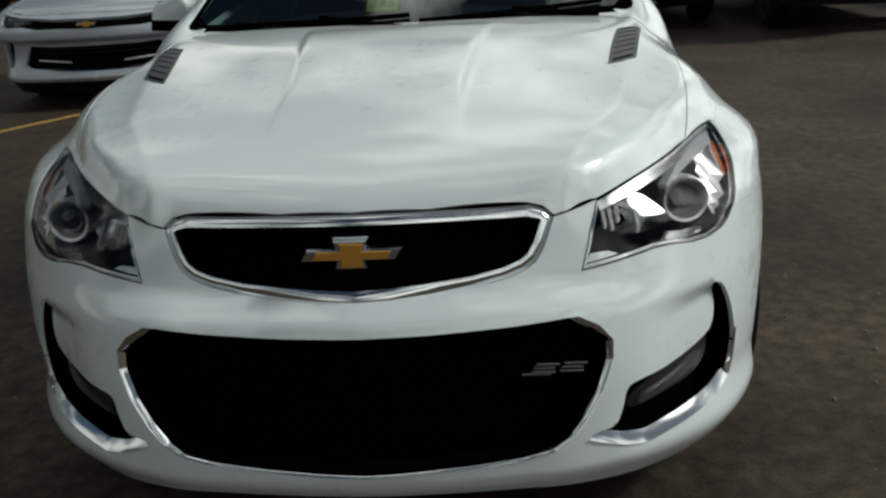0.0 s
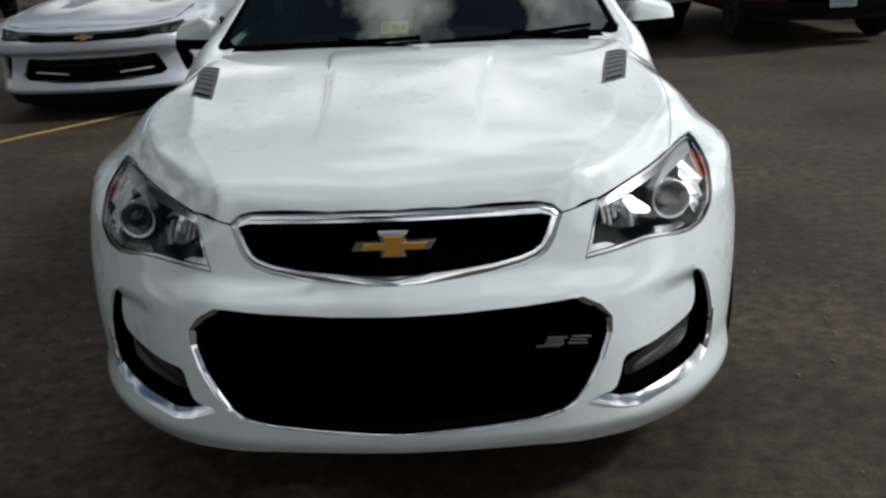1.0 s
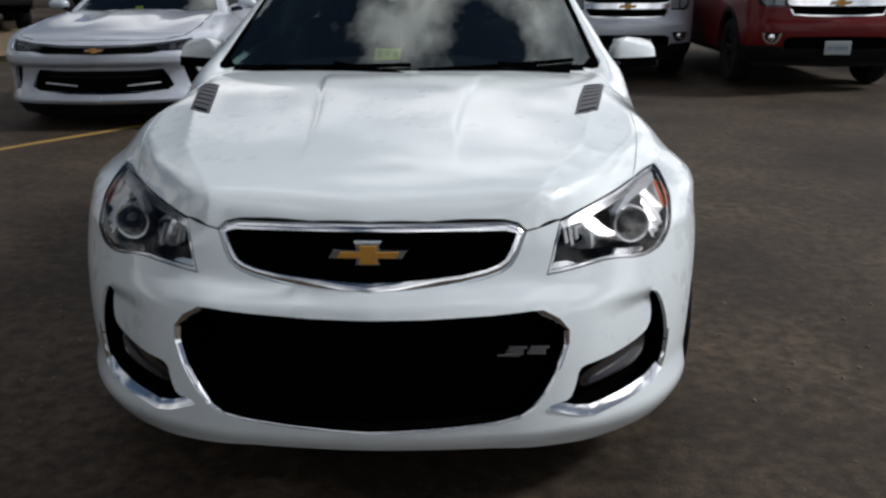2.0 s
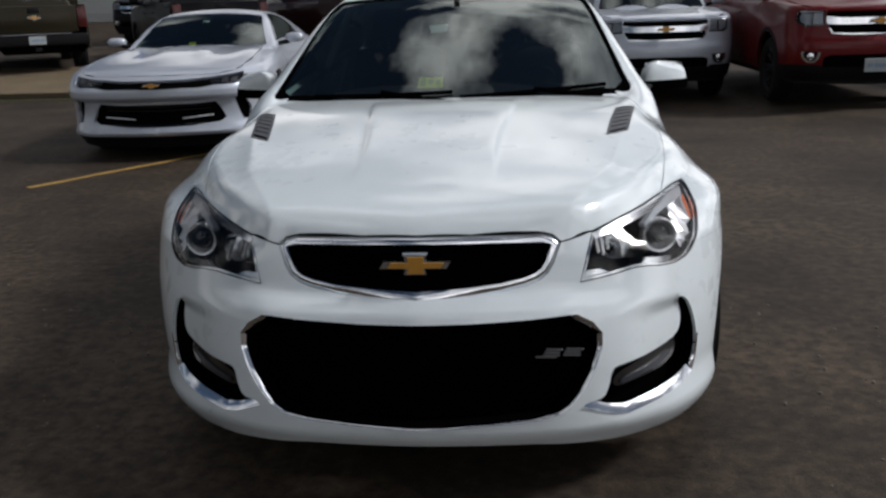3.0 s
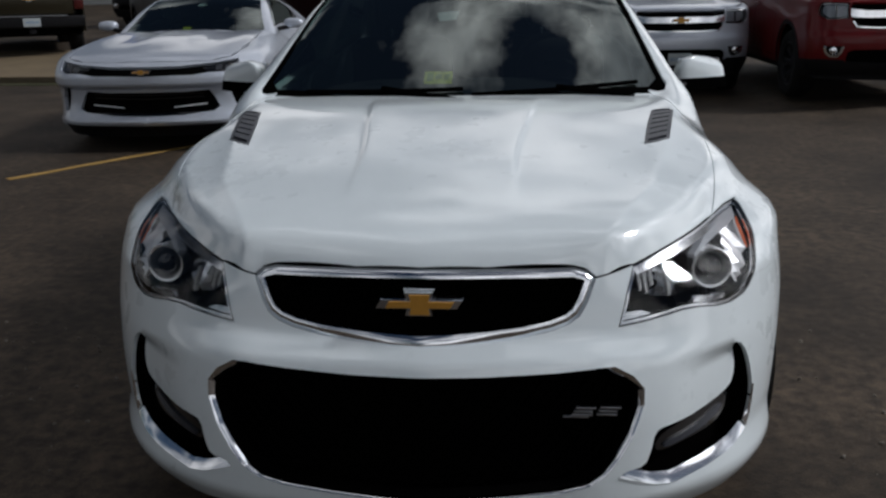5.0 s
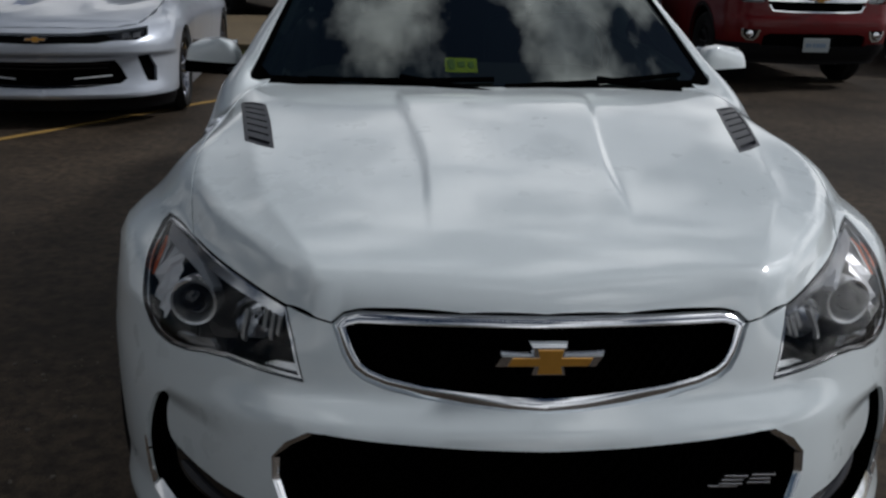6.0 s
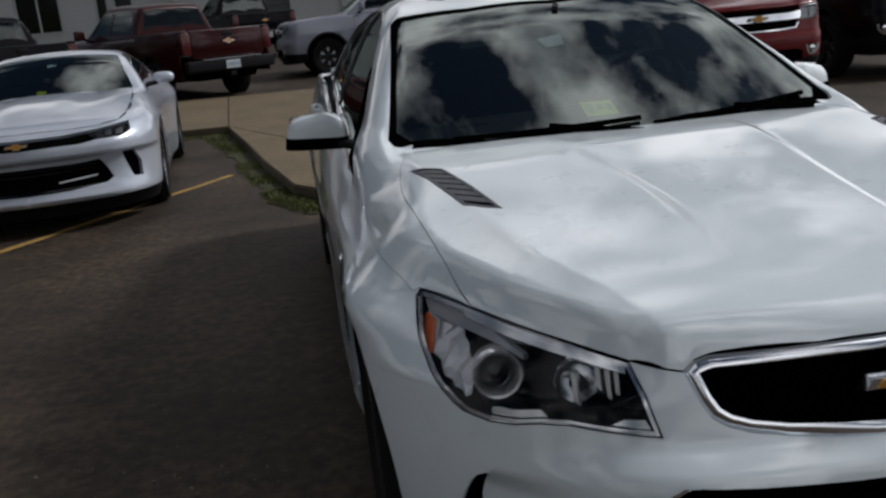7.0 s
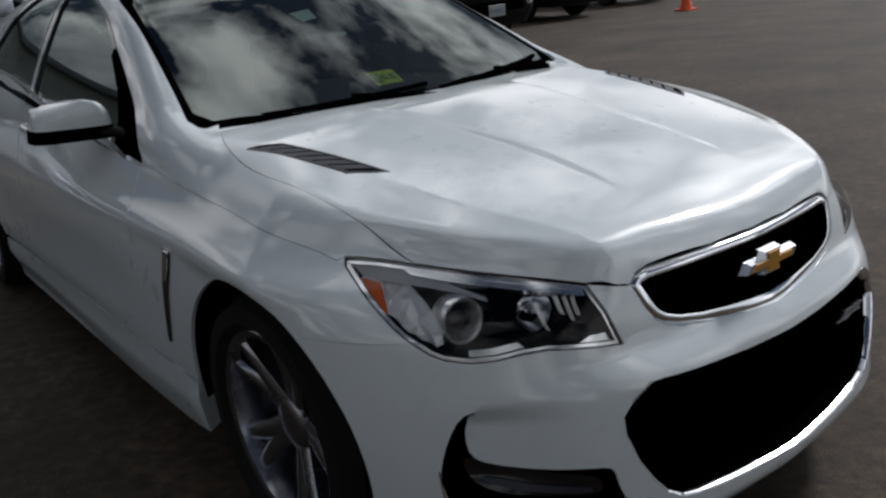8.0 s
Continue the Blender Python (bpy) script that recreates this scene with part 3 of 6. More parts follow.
def blend_d(p):
    """Body and roof together, with a soft fillet where the front pillar flows into the fender."""
    low = 0.09 * (1 - step(p[:, 2], 0.78, 0.97)) + 0.3 * (1 - step(p[:, 2], 0.70, 0.86))
    return -smax(-sedan_d(p), -gh_d(p) - low, 0.002 + 0.075 * step(np.abs(p[:, 0]), 0.655, 0.73))


BLEND = Shell(blend_d)


def dome(uv, shell=None, mid=(0, 2.65, 0.70), k=0.45):
    r = np.linalg.norm(uv, axis=1)
    el = math.pi / 2 - r
    u = uv / (r[:, None] + 1e-9)
    way = np.stack([np.cos(el) * u[:, 0], np.cos(el) * u[:, 1] / k, np.sin(el)], 1)
    return (shell or GH).ray(np.tile(np.array(mid, float), (len(uv), 1)), way, 0.02, 4.0)


def dome_of(p, mid=(0, 2.65, 0.70), k=0.45):
    q = (np.asarray(p, float) - np.array(mid)) * np.array((1, k, 1))
    q /= np.linalg.norm(q, axis=1)[:, None]
    r = math.pi / 2 - np.arcsin(np.clip(q[:, 2], -1, 1))
    h = np.hypot(q[:, 0], q[:, 1]) + 1e-9
    return np.stack([q[:, 0] / h * r, q[:, 1] / h * r], 1)


# ---------------------------------------------------------------- ground
def ground_z(x, y):
    """The lot is level round the sedan, rises gently to the back left and dips a little where trucks stand."""
    x, y = np.asarray(x, float), np.asarray(y, float)
    left = 1 - step(x, -1.0, 5.0)
    rise = 0.22 * step(y, 9.5, 16.0) + 0.045 * np.maximum(y - 16.0, 0) * (1 - step(y, 30, 60) * 0.6)
    dip = -0.10 * step(y, 6.0, 9.6) * step(x, 0.4, 1.2) * (1 - step(x, 3.25, 3.6)) - 0.06 * step(y, 5.5, 9.0) * step(x, 5.4, 6.6)
    return left * np.minimum(rise, 1.4) + dip


def asphalt():
    m = bpy.data.materials.new("asphalt")
    m.use_nodes = True
    nt, N = m.node_tree, m.node_tree.nodes.new
    b = nt.nodes["Principled BSDF"]
    co = N("ShaderNodeTexCoord")
    grit, patch, stain, crack = N("ShaderNodeTexNoise"), N("ShaderNodeTexNoise"), N("ShaderNodeTexNoise"), N("ShaderNodeTexVoronoi")
    setin(grit, Scale=260.0, Detail=3.0), setin(patch, Scale=0.8, Detail=10.0, Roughness=0.68), setin(stain, Scale=17.0, Detail=8.0, Roughness=0.65), setin(crack, Scale=130.0)
    for n in (grit, patch, stain, crack):
        nt.links.new(co.outputs["Object"], n.inputs["Vector"])
    r1, r2, r3 = N("ShaderNodeValToRGB"), N("ShaderNodeValToRGB"), N("ShaderNodeValToRGB")
    r1.color_ramp.elements[0].color, r1.color_ramp.elements[1].color = (0.0105, 0.0080, 0.0061, 1), (0.051, 0.0392, 0.029, 1)
    r1.color_ramp.elements[0].position, r1.color_ramp.elements[1].position = 0.35, 0.65
    r2.color_ramp.elements[0].color, r2.color_ramp.elements[1].color = (0.42, 0.42, 0.42, 1), (1.8, 1.74, 1.62, 1)
    r2.color_ramp.elements[0].position, r2.color_ramp.elements[1].position = 0.36, 0.64
    r3.color_ramp.elements[0].color, r3.color_ramp.elements[1].color = (0.5, 0.5, 0.5, 1), (1.7, 1.66, 1.58, 1)
    r3.color_ramp.elements[0].position, r3.color_ramp.elements[1].position = 0.38, 0.68
    m1, m2 = N("ShaderNodeMixRGB"), N("ShaderNodeMixRGB")
    m1.blend_type = m2.blend_type = "MULTIPLY"
    m1.inputs[0].default_value = m2.inputs[0].default_value = 1.0
    nt.links.new(patch.outputs["Fac"], r1.inputs["Fac"]), nt.links.new(stain.outputs["Fac"], r2.inputs["Fac"]), nt.links.new(grit.outputs["Fac"], r3.inputs["Fac"])
    nt.links.new(r1.outputs[0], m1.inputs[1]), nt.links.new(r2.outputs[0], m1.inputs[2])
    nt.links.new(m1.outputs[0], m2.inputs[1]), nt.links.new(r3.outputs[0], m2.inputs[2])
    nt.links.new(m2.outputs[0], b.inputs["Base Color"])
    b.inputs["Roughness"].default_value, b.inputs["Specular IOR Level"].default_value = 0.75, 0.35
    b.inputs["Specular Tint"].default_value = (1.0, 0.88, 0.75, 1)
    bp = N("ShaderNodeBump")
    setin(bp, Strength=0.22, Distance=0.006)
    add = N("ShaderNodeMath")
    nt.links.new(crack.outputs["Distance"], add.inputs[0]), nt.links.new(grit.outputs["Fac"], add.inputs[1])
    nt.links.new(add.outputs[0], bp.inputs["Height"]), nt.links.new(bp.outputs["Normal"], b.inputs["Normal"])
    return m


ASPHALT = asphalt()
CONCRETE = material("worn_concrete", (0.135, 0.100, 0.054), 0.85, vary=0.30, scale=1.6, bump_scale=0.25, bump_size=140)
KERB = material("kerb_concrete", (0.085, 0.068, 0.040), 0.9, vary=0.3, scale=4.0, bump_scale=0.4, bump_size=90)
MOSS = material("moss_soil", (0.026, 0.027, 0.004), 0.95, vary=0.7, scale=5.0, bump_scale=0.8, bump_size=60)
BLADE = material("short_grass", (0.055, 0.066, 0.004), 0.8, vary=0.35, scale=3.0)
LINE = material("yellow_line_paint", (0.31, 0.19, 0.045), 0.85, vary=0.45, scale=9.0, bump_scale=0.2, bump_size=200)
STONE = material("loose_stone", (0.13, 0.115, 0.095), 0.9, vary=0.3, scale=30.0)

gx = np.concatenate([np.linspace(-400, -30, 8), np.arange(-26, 30, 1.0), np.linspace(34, 400, 8)])
gy = np.concatenate([np.linspace(-400, -20, 8), np.arange(-16, 44, 1.0), np.linspace(50, 500, 8)])
X, Y = np.meshgrid(gx, gy)
Z = ground_z(X, Y)
nx = len(gx)
me = bpy.data.meshes.new("ground")
me.from_pydata([tuple(v) for v in np.stack([X.ravel(), Y.ravel(), Z.ravel()], 1)], [], [(j * nx + i, j * nx + i + 1, (j + 1) * nx + i + 1, (j + 1) * nx + i) for j in range(len(gy) - 1) for i in range(nx - 1)])
me.shade_smooth()
tagged(link_mesh("ground", me, ASPHALT), "dark brownish worn asphalt of the car lot", "ground", kind="structure")


class Flat:
    """A level or sloping sheet with the same use as a vehicle's shell."""
    def __init__(self, lift):
        self.lift = lift

    def chart(self, xy):
        return np.stack([xy[:, 0], xy[:, 1], ground_z(xy[:, 0], xy[:, 1]) + self.lift], 1)

    def normal(self, p):
        return np.tile((0.0, 0.0, 1.0), (len(p), 1))


def sheet(name, pts, lift, mat, h, depth, label, category, kind="structure", **kw):
    f = Flat(lift)
    return tagged(panel(name, f, f.chart, np.array(pts, float), mat, None, h=h, depth=depth, edge=h, **kw), label, category, kind=kind)


# raised walk with its kerb and a mossy edge
WALK = [(-30, 11.15), (-6, 11.10), (-1.90, 11.0), (-1.62, 9.4), (-1.32, 7.4), (-1.06, 5.95), (-0.70, 5.35), (0.95, 5.30), (1.05, 7.2), (0.7, 11.0), (1.4, 14.3), (-30, 15.6)]
walk_poly = np.array(WALK)
slabs = [[(-1.90, 11.0), (-1.62, 9.4), (-1.32, 7.4), (-1.06, 5.95), (-0.70, 5.35), (0.95, 5.30), (1.05, 7.2), (0.9, 8.9), (-1.0, 9.0)], [(-1.90, 11.0), (-1.0, 9.0), (0.9, 8.9), (0.7, 11.0), (1.4, 14.3), (-2.1, 14.5)],
         [(-6, 11.10), (-1.90, 11.0), (-2.1, 14.5), (-6.3, 14.7)], [(-10.5, 11.11), (-6, 11.10), (-6.3, 14.7), (-11, 14.9)], [(-30, 11.15), (-10.5, 11.11), (-11, 14.9), (-30, 15.6)]]
base = sheet("pavement", walk_poly, 0.085, KERB, 0.6, 0.12, "raised tan concrete walk with worn edges", "pavement")
for q in slabs:
    f = Flat(0.10)
    panel("slab", f, f.chart, np.array(q, float), CONCRETE, base, h=0.6, gap=0.012, depth=0.05, edge=0.4)
edge_in = np.array([(-30, 11.15), (-6, 11.10), (-1.90, 11.0), (-1.62, 9.4), (-1.32, 7.4), (-1.06, 5.95), (-0.70, 5.35)])
edge_out = np.array([(-30, 10.92), (-6, 10.85), (-2.20, 10.72), (-1.84, 9.3), (-1.52, 7.3), (-1.26, 5.82), (-0.92, 5.1)])
rnd = np.random.RandomState(3)
# its outer edge creeps unevenly over the asphalt
ragged = resample(edge_out[1:], 0.12, False)
ragged = np.concatenate([edge_out[:1], ragged + [(0.07 * noise.noise((q[0] * 2.3, q[1] * 2.3, 4.0)) + 0.02 * rnd.randn(),) * 2 for q in ragged]])
sheet("verge", np.concatenate([edge_in, ragged[::-1]]), 0.008, MOSS, 0.3, 0.006, "mossy soil strip along the kerb", "verge")
bv, bf = [], []
for i in range(7500):
    k = rnd.randint(1, len(edge_in) - 1) if rnd.rand() < 0.85 else 1
    t, w = rnd.rand(), rnd.rand() * 1.12 - 0.12
    p = (edge_in[k] * (1 - t) + edge_in[k + 1] * t) * w + (edge_out[k] * (1 - t) + edge_out[k + 1] * t) * (1 - w)
    if noise.noise((p[0] * 2.1, p[1] * 2.1, 0)) < -0.12:
        continue
    z0, a, hh, ww = float(ground_z(p[0], p[1])) + 0.006, rnd.rand() * 6.28, 0.012 + 0.022 * rnd.rand(), 0.004 + 0.004 * rnd.rand()
    lean = (rnd.rand(2) - 0.5) * 0.05
    n = len(bv)
    bv += [(p[0] - ww * math.cos(a), p[1] - ww * math.sin(a), z0), (p[0] + ww * math.cos(a), p[1] + ww * math.sin(a), z0), (p[0] + lean[0], p[1] + lean[1], z0 + hh)]
    bf.append((n, n + 1, n + 2))
me = bpy.data.meshes.new("grass")
me.from_pydata(bv, [], bf)
tagged(link_mesh("grass", me, BLADE), "short yellowish green grass and moss tufts", "grass", kind="stuff")

# bay line, with worn ends
a, b = np.array((-3.62, 4.37)), np.array((-1.66, 7.46))
d = (b - a) / np.linalg.norm(b - a)
nrm = np.array((-d[1], d[0])) * 0.05
pts = []
for sg in (1, -1):
    seq = np.linspace(0, 1, 26) if sg > 0 else np.linspace(1, 0, 26)
    pts += [tuple(a + (b - a) * t + nrm * sg * (0.75 + 0.25 * math.sin(t * 37 + sg) * math.sin(t * 13))) for t in seq]
sheet("bay_line", pts, 0.004, LINE, 0.08, 0.003, "faded yellow parking line on asphalt", "line")

# loose stones
bm = bmesh.new()
for i in range(900):
    x, y = (rnd.uniform(-4, 5), rnd.uniform(-1.2, 9)) if i < 120 else (rnd.uniform(-2.2, 2.2), rnd.uniform(-1.0, 1.6))
    if abs(x) < 1.1 and -0.2 < y < 5.2:
        continue
    r = (0.003 if i < 120 else 0.0022) + 0.007 * rnd.rand() ** 3
    q = bmesh.ops.create_icosphere(bm, subdivisions=1, radius=r, matrix=pose(x, y, float(ground_z(x, y)) + r * 0.5, rnd.rand() * 90, 0, rnd.rand() * 90) @ Matrix.Diagonal((1, 0.7 + 0.5 * rnd.rand(), 0.6, 1)))
tagged(part("gravel", bm, STONE, smooth=False), "small pale loose stones on the asphalt", "gravel", kind="stuff")

# ---------------------------------------------------------------- building
WALL = material("white_siding", (0.42, 0.44, 0.43), 0.7, vary=0.08, scale=0.8, bump_scale=0.1, bump_size=20)
WALL_GREY = material("grey_siding", (0.36, 0.37, 0.36), 0.75, vary=0.1, scale=0.8)
WALL_DARK = material("dark_grey_door", (0.075, 0.080, 0.078), 0.6, vary=0.12, scale=1.0)
ROOFING = material("roof_metal", (0.22, 0.24, 0.26), 0.5, metal=0.3, vary=0.1, scale=1.0)
BLUE = material("blue_fascia", (0.02, 0.14, 0.55), 0.4, vary=0.08, scale=1.0)


def building():
    h = thing("building", pose(-3.0, 33.0, 1.05, 0, 0, 3), "long white showroom with dark windows and pilasters", "building")
    x0, x1, ht = -22.0, 14.0, 5.2
    wins = [(-20, 2.2), (-16.2, 2.2), (-12.4, 1.6), (-9.7, 1.5), (-7.3, 1.5), (-4.6, 1.3)]
    # wall pieces between the openings
    cuts = sorted(wins)
    x = x0
    for wx, ww in cuts:
        part("wall", slab(x, wx, 0, 0.3, -1.2, ht, 0.01, 1), WALL, h)
        part("wall", slab(wx, wx + ww, 0, 0.3, -1.2, 0.9, 0.01, 1), WALL, h)
        part("wall", slab(wx, wx + ww, 0, 0.3, 2.8, ht, 0.01, 1), WALL, h)
        win = part("window", slab(wx, wx + ww, 0.16, 0.18, 0.9, 2.8), PANE, h)
        part("pane_backing", slab(wx, wx + ww, 0.60, 0.64, 0.7, 3.0), CABIN, win)
        for fx in (wx, wx + ww / 2 - 0.03, wx + ww - 0.06):
            part("frame", slab(fx, fx + 0.06, 0.10, 0.2, 0.9, 2.8, 0.006, 1), WALL, win)
        part("sill", slab(wx - 0.05, wx + ww + 0.05, -0.06, 0.2, 0.84, 0.9, 0.01, 1), WALL, win)
        x = wx + ww
    # workshop doorway, half shut by a ribbed grey door
    part("wall", slab(x, -0.5, 0, 0.3, -1.2, ht, 0.01, 1), WALL, h)
    part("wall", slab(-0.5, 2.3, 0, 0.3, 3.4, ht, 0.01, 1), WALL, h)
    part("wall", slab(2.3, x1, 0, 0.3, -1.2, ht, 0.01, 1), WALL, h)
    part("doorway_back", slab(-0.5, 2.3, 1.6, 1.66, -1.2, 3.4), CABIN, h)
    gate = part("workshop_door", slab(0.5, 2.3, 0.18, 0.24, -1.2, 3.4, 0.01, 1), WALL_DARK, h, "dark grey ribbed workshop door")
    for rz in np.arange(-0.9, 3.3, 0.42):
        part("door_rib", slab(0.55, 2.25, 0.15, 0.18, rz, rz + 0.06, 0.01, 1), WALL_DARK, gate)
    for px in np.arange(-4.2, 13.5, 2.1):
        if not -1.0 < px < 2.4:
            part("pilaster", slab(px, px + 0.28, -0.14, 0.0, -1.2, ht - 0.2, 0.02, 1), WALL_GREY, h)
    part("plinth", slab(x0, x1, -0.05, 0.0, -1.2, 0.25, 0.01, 1), WALL_GREY, h)
    part("roof", slab(x0 - 0.4, x1 + 0.4, -0.6, 12.0, ht, ht + 0.35, 0.05, 2), ROOFING, h)
    part("fascia", slab(x0 - 0.4, -9.0, -0.72, -0.6, ht - 0.3, ht + 0.4, 0.03, 1), BLUE, h, "blue fascia board")
    part("back", slab(x0, x1, 11.5, 11.8, -1.2, ht, 0.01, 1), WALL, h)
    part("gable", slab(x0, x0 + 0.3, 0.3, 11.5, -1.2, ht, 0.01, 1), WALL, h)
    part("gable", slab(x1 - 0.3, x1, 0.3, 11.5, -1.2, ht, 0.01, 1), WALL, h)
    return h


building()

# ---------------------------------------------------------------- traffic cone
ORANGE = material("cone_orange", (0.85, 0.10, 0.02), 0.5, vary=0.12, scale=8.0)
CONE_WHITE = material("cone_band", (0.75, 0.75, 0.74), 0.4, vary=0.05, scale=20.0)
cone = thing("traffic_cone", pose(13.75, 10.35, float(ground_z(13.75, 10.35))), "orange traffic cone with a pale band on asphalt", "cone")
part("cone_body", lathe([(0.03, 0.135), (0.05, 0.125), (0.44, 0.035), (0.46, 0.028), (0.46, 0.02)], 24, "z"), ORANGE, cone)
part("cone_base", slab(-0.17, 0.17, -0.17, 0.17, 0.0, 0.035, 0.015, 2), ORANGE, cone)
part("band", lathe([(0.26, 0.0785), (0.33, 0.0625)], 24, "z"), CONE_WHITE, cone)
part("marker_pole", tube([(0, 0, 0.44), (0, 0, 0.95)], 0.018, 8), CONE_WHITE, cone)


# ---------------------------------------------------------------- white sedan: panels
def fr(pts):
    """Ring coordinates of points given as seen from the front (x, z)."""
    return SEDAN.ring_of(SEDAN.front(np.array(pts, float)))


def sd(pts):
    """Ring coordinates of points given as seen from the side (y, z)."""
    return SEDAN.ring_of(SEDAN.flank(np.array(pts, float), 1))


def arc(y, a0, a1, n=14, r=None):
    """Points of a wheel arch between two angles, in degrees from straight back, turning upwards."""
    r = r or ARCH_R
    return [(y + r * math.cos(radians(a0 + (a1 - a0) * k / n)), HUB_Z + r * math.sin(radians(a0 + (a1 - a0) * k / n))) for k in range(n + 1)]


def flip(poly):
    return np.array(poly) * (-1, 1)


def both(half):
    """A closed outline from its half at x > 0, from the middle line to the middle line."""
    half = np.array(half)
    return np.concatenate([half, flip(half[::-1])[1:-1]])


LAMP_TOP = [(0.454, 0.739), (0.500, 0.751), (0.560, 0.765), (0.630, 0.779), (0.690, 0.791), (0.722, 0.796), (0.750, 0.797)]
LAMP_BACK = [(0.763, 0.785), (0.773, 0.757), (0.776, 0.722), (0.770, 0.690), (0.757, 0.665)]
LAMP_FOOT = [(0.740, 0.645), (0.724, 0.635), (0.689, 0.628), (0.651, 0.630), (0.609, 0.638), (0.567, 0.640), (0.523, 0.634), (0.474, 0.627), (0.421, 0.620)]
GRILLE = [(0.373, 0.722), (0.364, 0.700), (0.353, 0.671), (0.338, 0.647), (0.316, 0.632), (0.280, 0.620), (0.217, 0.609), (0.141, 0.602), (0.066, 0.597), (0, 0.595)]
GRILLE_TOP = [(0, 0.750), (0.142, 0.749), (0.325, 0.746), (0.352, 0.739), (0.373, 0.722)]
INTAKE = [(0, 0.541), (0.139, 0.542), (0.291, 0.547), (0.385, 0.553), (0.411, 0.553), (0.451, 0.530), (0.476, 0.499), (0.476, 0.461), (0.457, 0.402), (0.427, 0.350), (0.398, 0.315), (0.364, 0.293), (0.305, 0.280), (0.195, 0.271), (0.074, 0.264), (0, 0.262)]
POCKET = [(0.697, 0.540), (0.724, 0.525), (0.745, 0.478), (0.760, 0.415), (0.761, 0.368), (0.748, 0.306), (0.707, 0.284), (0.633, 0.272), (0.548, 0.264), (0.505, 0.274), (0.426, 0.307), (0.445, 0.318), (0.484, 0.321), (0.497, 0.355), (0.504, 0.396), (0.527, 0.404), (0.614, 0.404), (0.680, 0.415), (0.706, 0.432), (0.710, 0.477), (0.700, 0.515)]
TRIM_LOW = [(0.426, 0.307), (0.505, 0.274), (0.548, 0.264), (0.633, 0.272), (0.707, 0.284), (0.746, 0.305)]
TRIM_TOP = [(0.454, 0.319), (0.501, 0.299), (0.548, 0.288), (0.633, 0.296), (0.703, 0.308), (0.738, 0.324)]
TRIM_OUT = [(0.748, 0.308), (0.757, 0.340), (0.7605, 0.372), (0.7618, 0.410)]
TRIM_IN = [(0.742, 0.325), (0.7535, 0.346), (0.7582, 0.374), (0.7606, 0.412)]
SHUT = [(0.672, 0.357)] + [tuple(q) for q in spline([(0.676, 0.378), (0.688, 0.428), (0.702, 0.510), (0.713, 0.620), (0.721, 0.780), (0.719, 0.940), (0.703, 1.075), (0.678, 1.17), (0.636, 1.275)], 3)]
CREASE_AT = BLEND.flank(spline([(0.495, 0.790), (0.580, 0.807), (0.690, 0.820), (0.850, 0.832), (1.05, 0.844), (1.26, 0.864), (1.44, 0.888)], 6), 1)
CREASE = CREASE_AT[:, :2]
VENT = [(0.680, 1.03), (0.607, 0.97), (0.572, 0.80), (0.538, 0.605), (0.575, 0.63), (0.612, 0.67), (0.645, 0.84)]


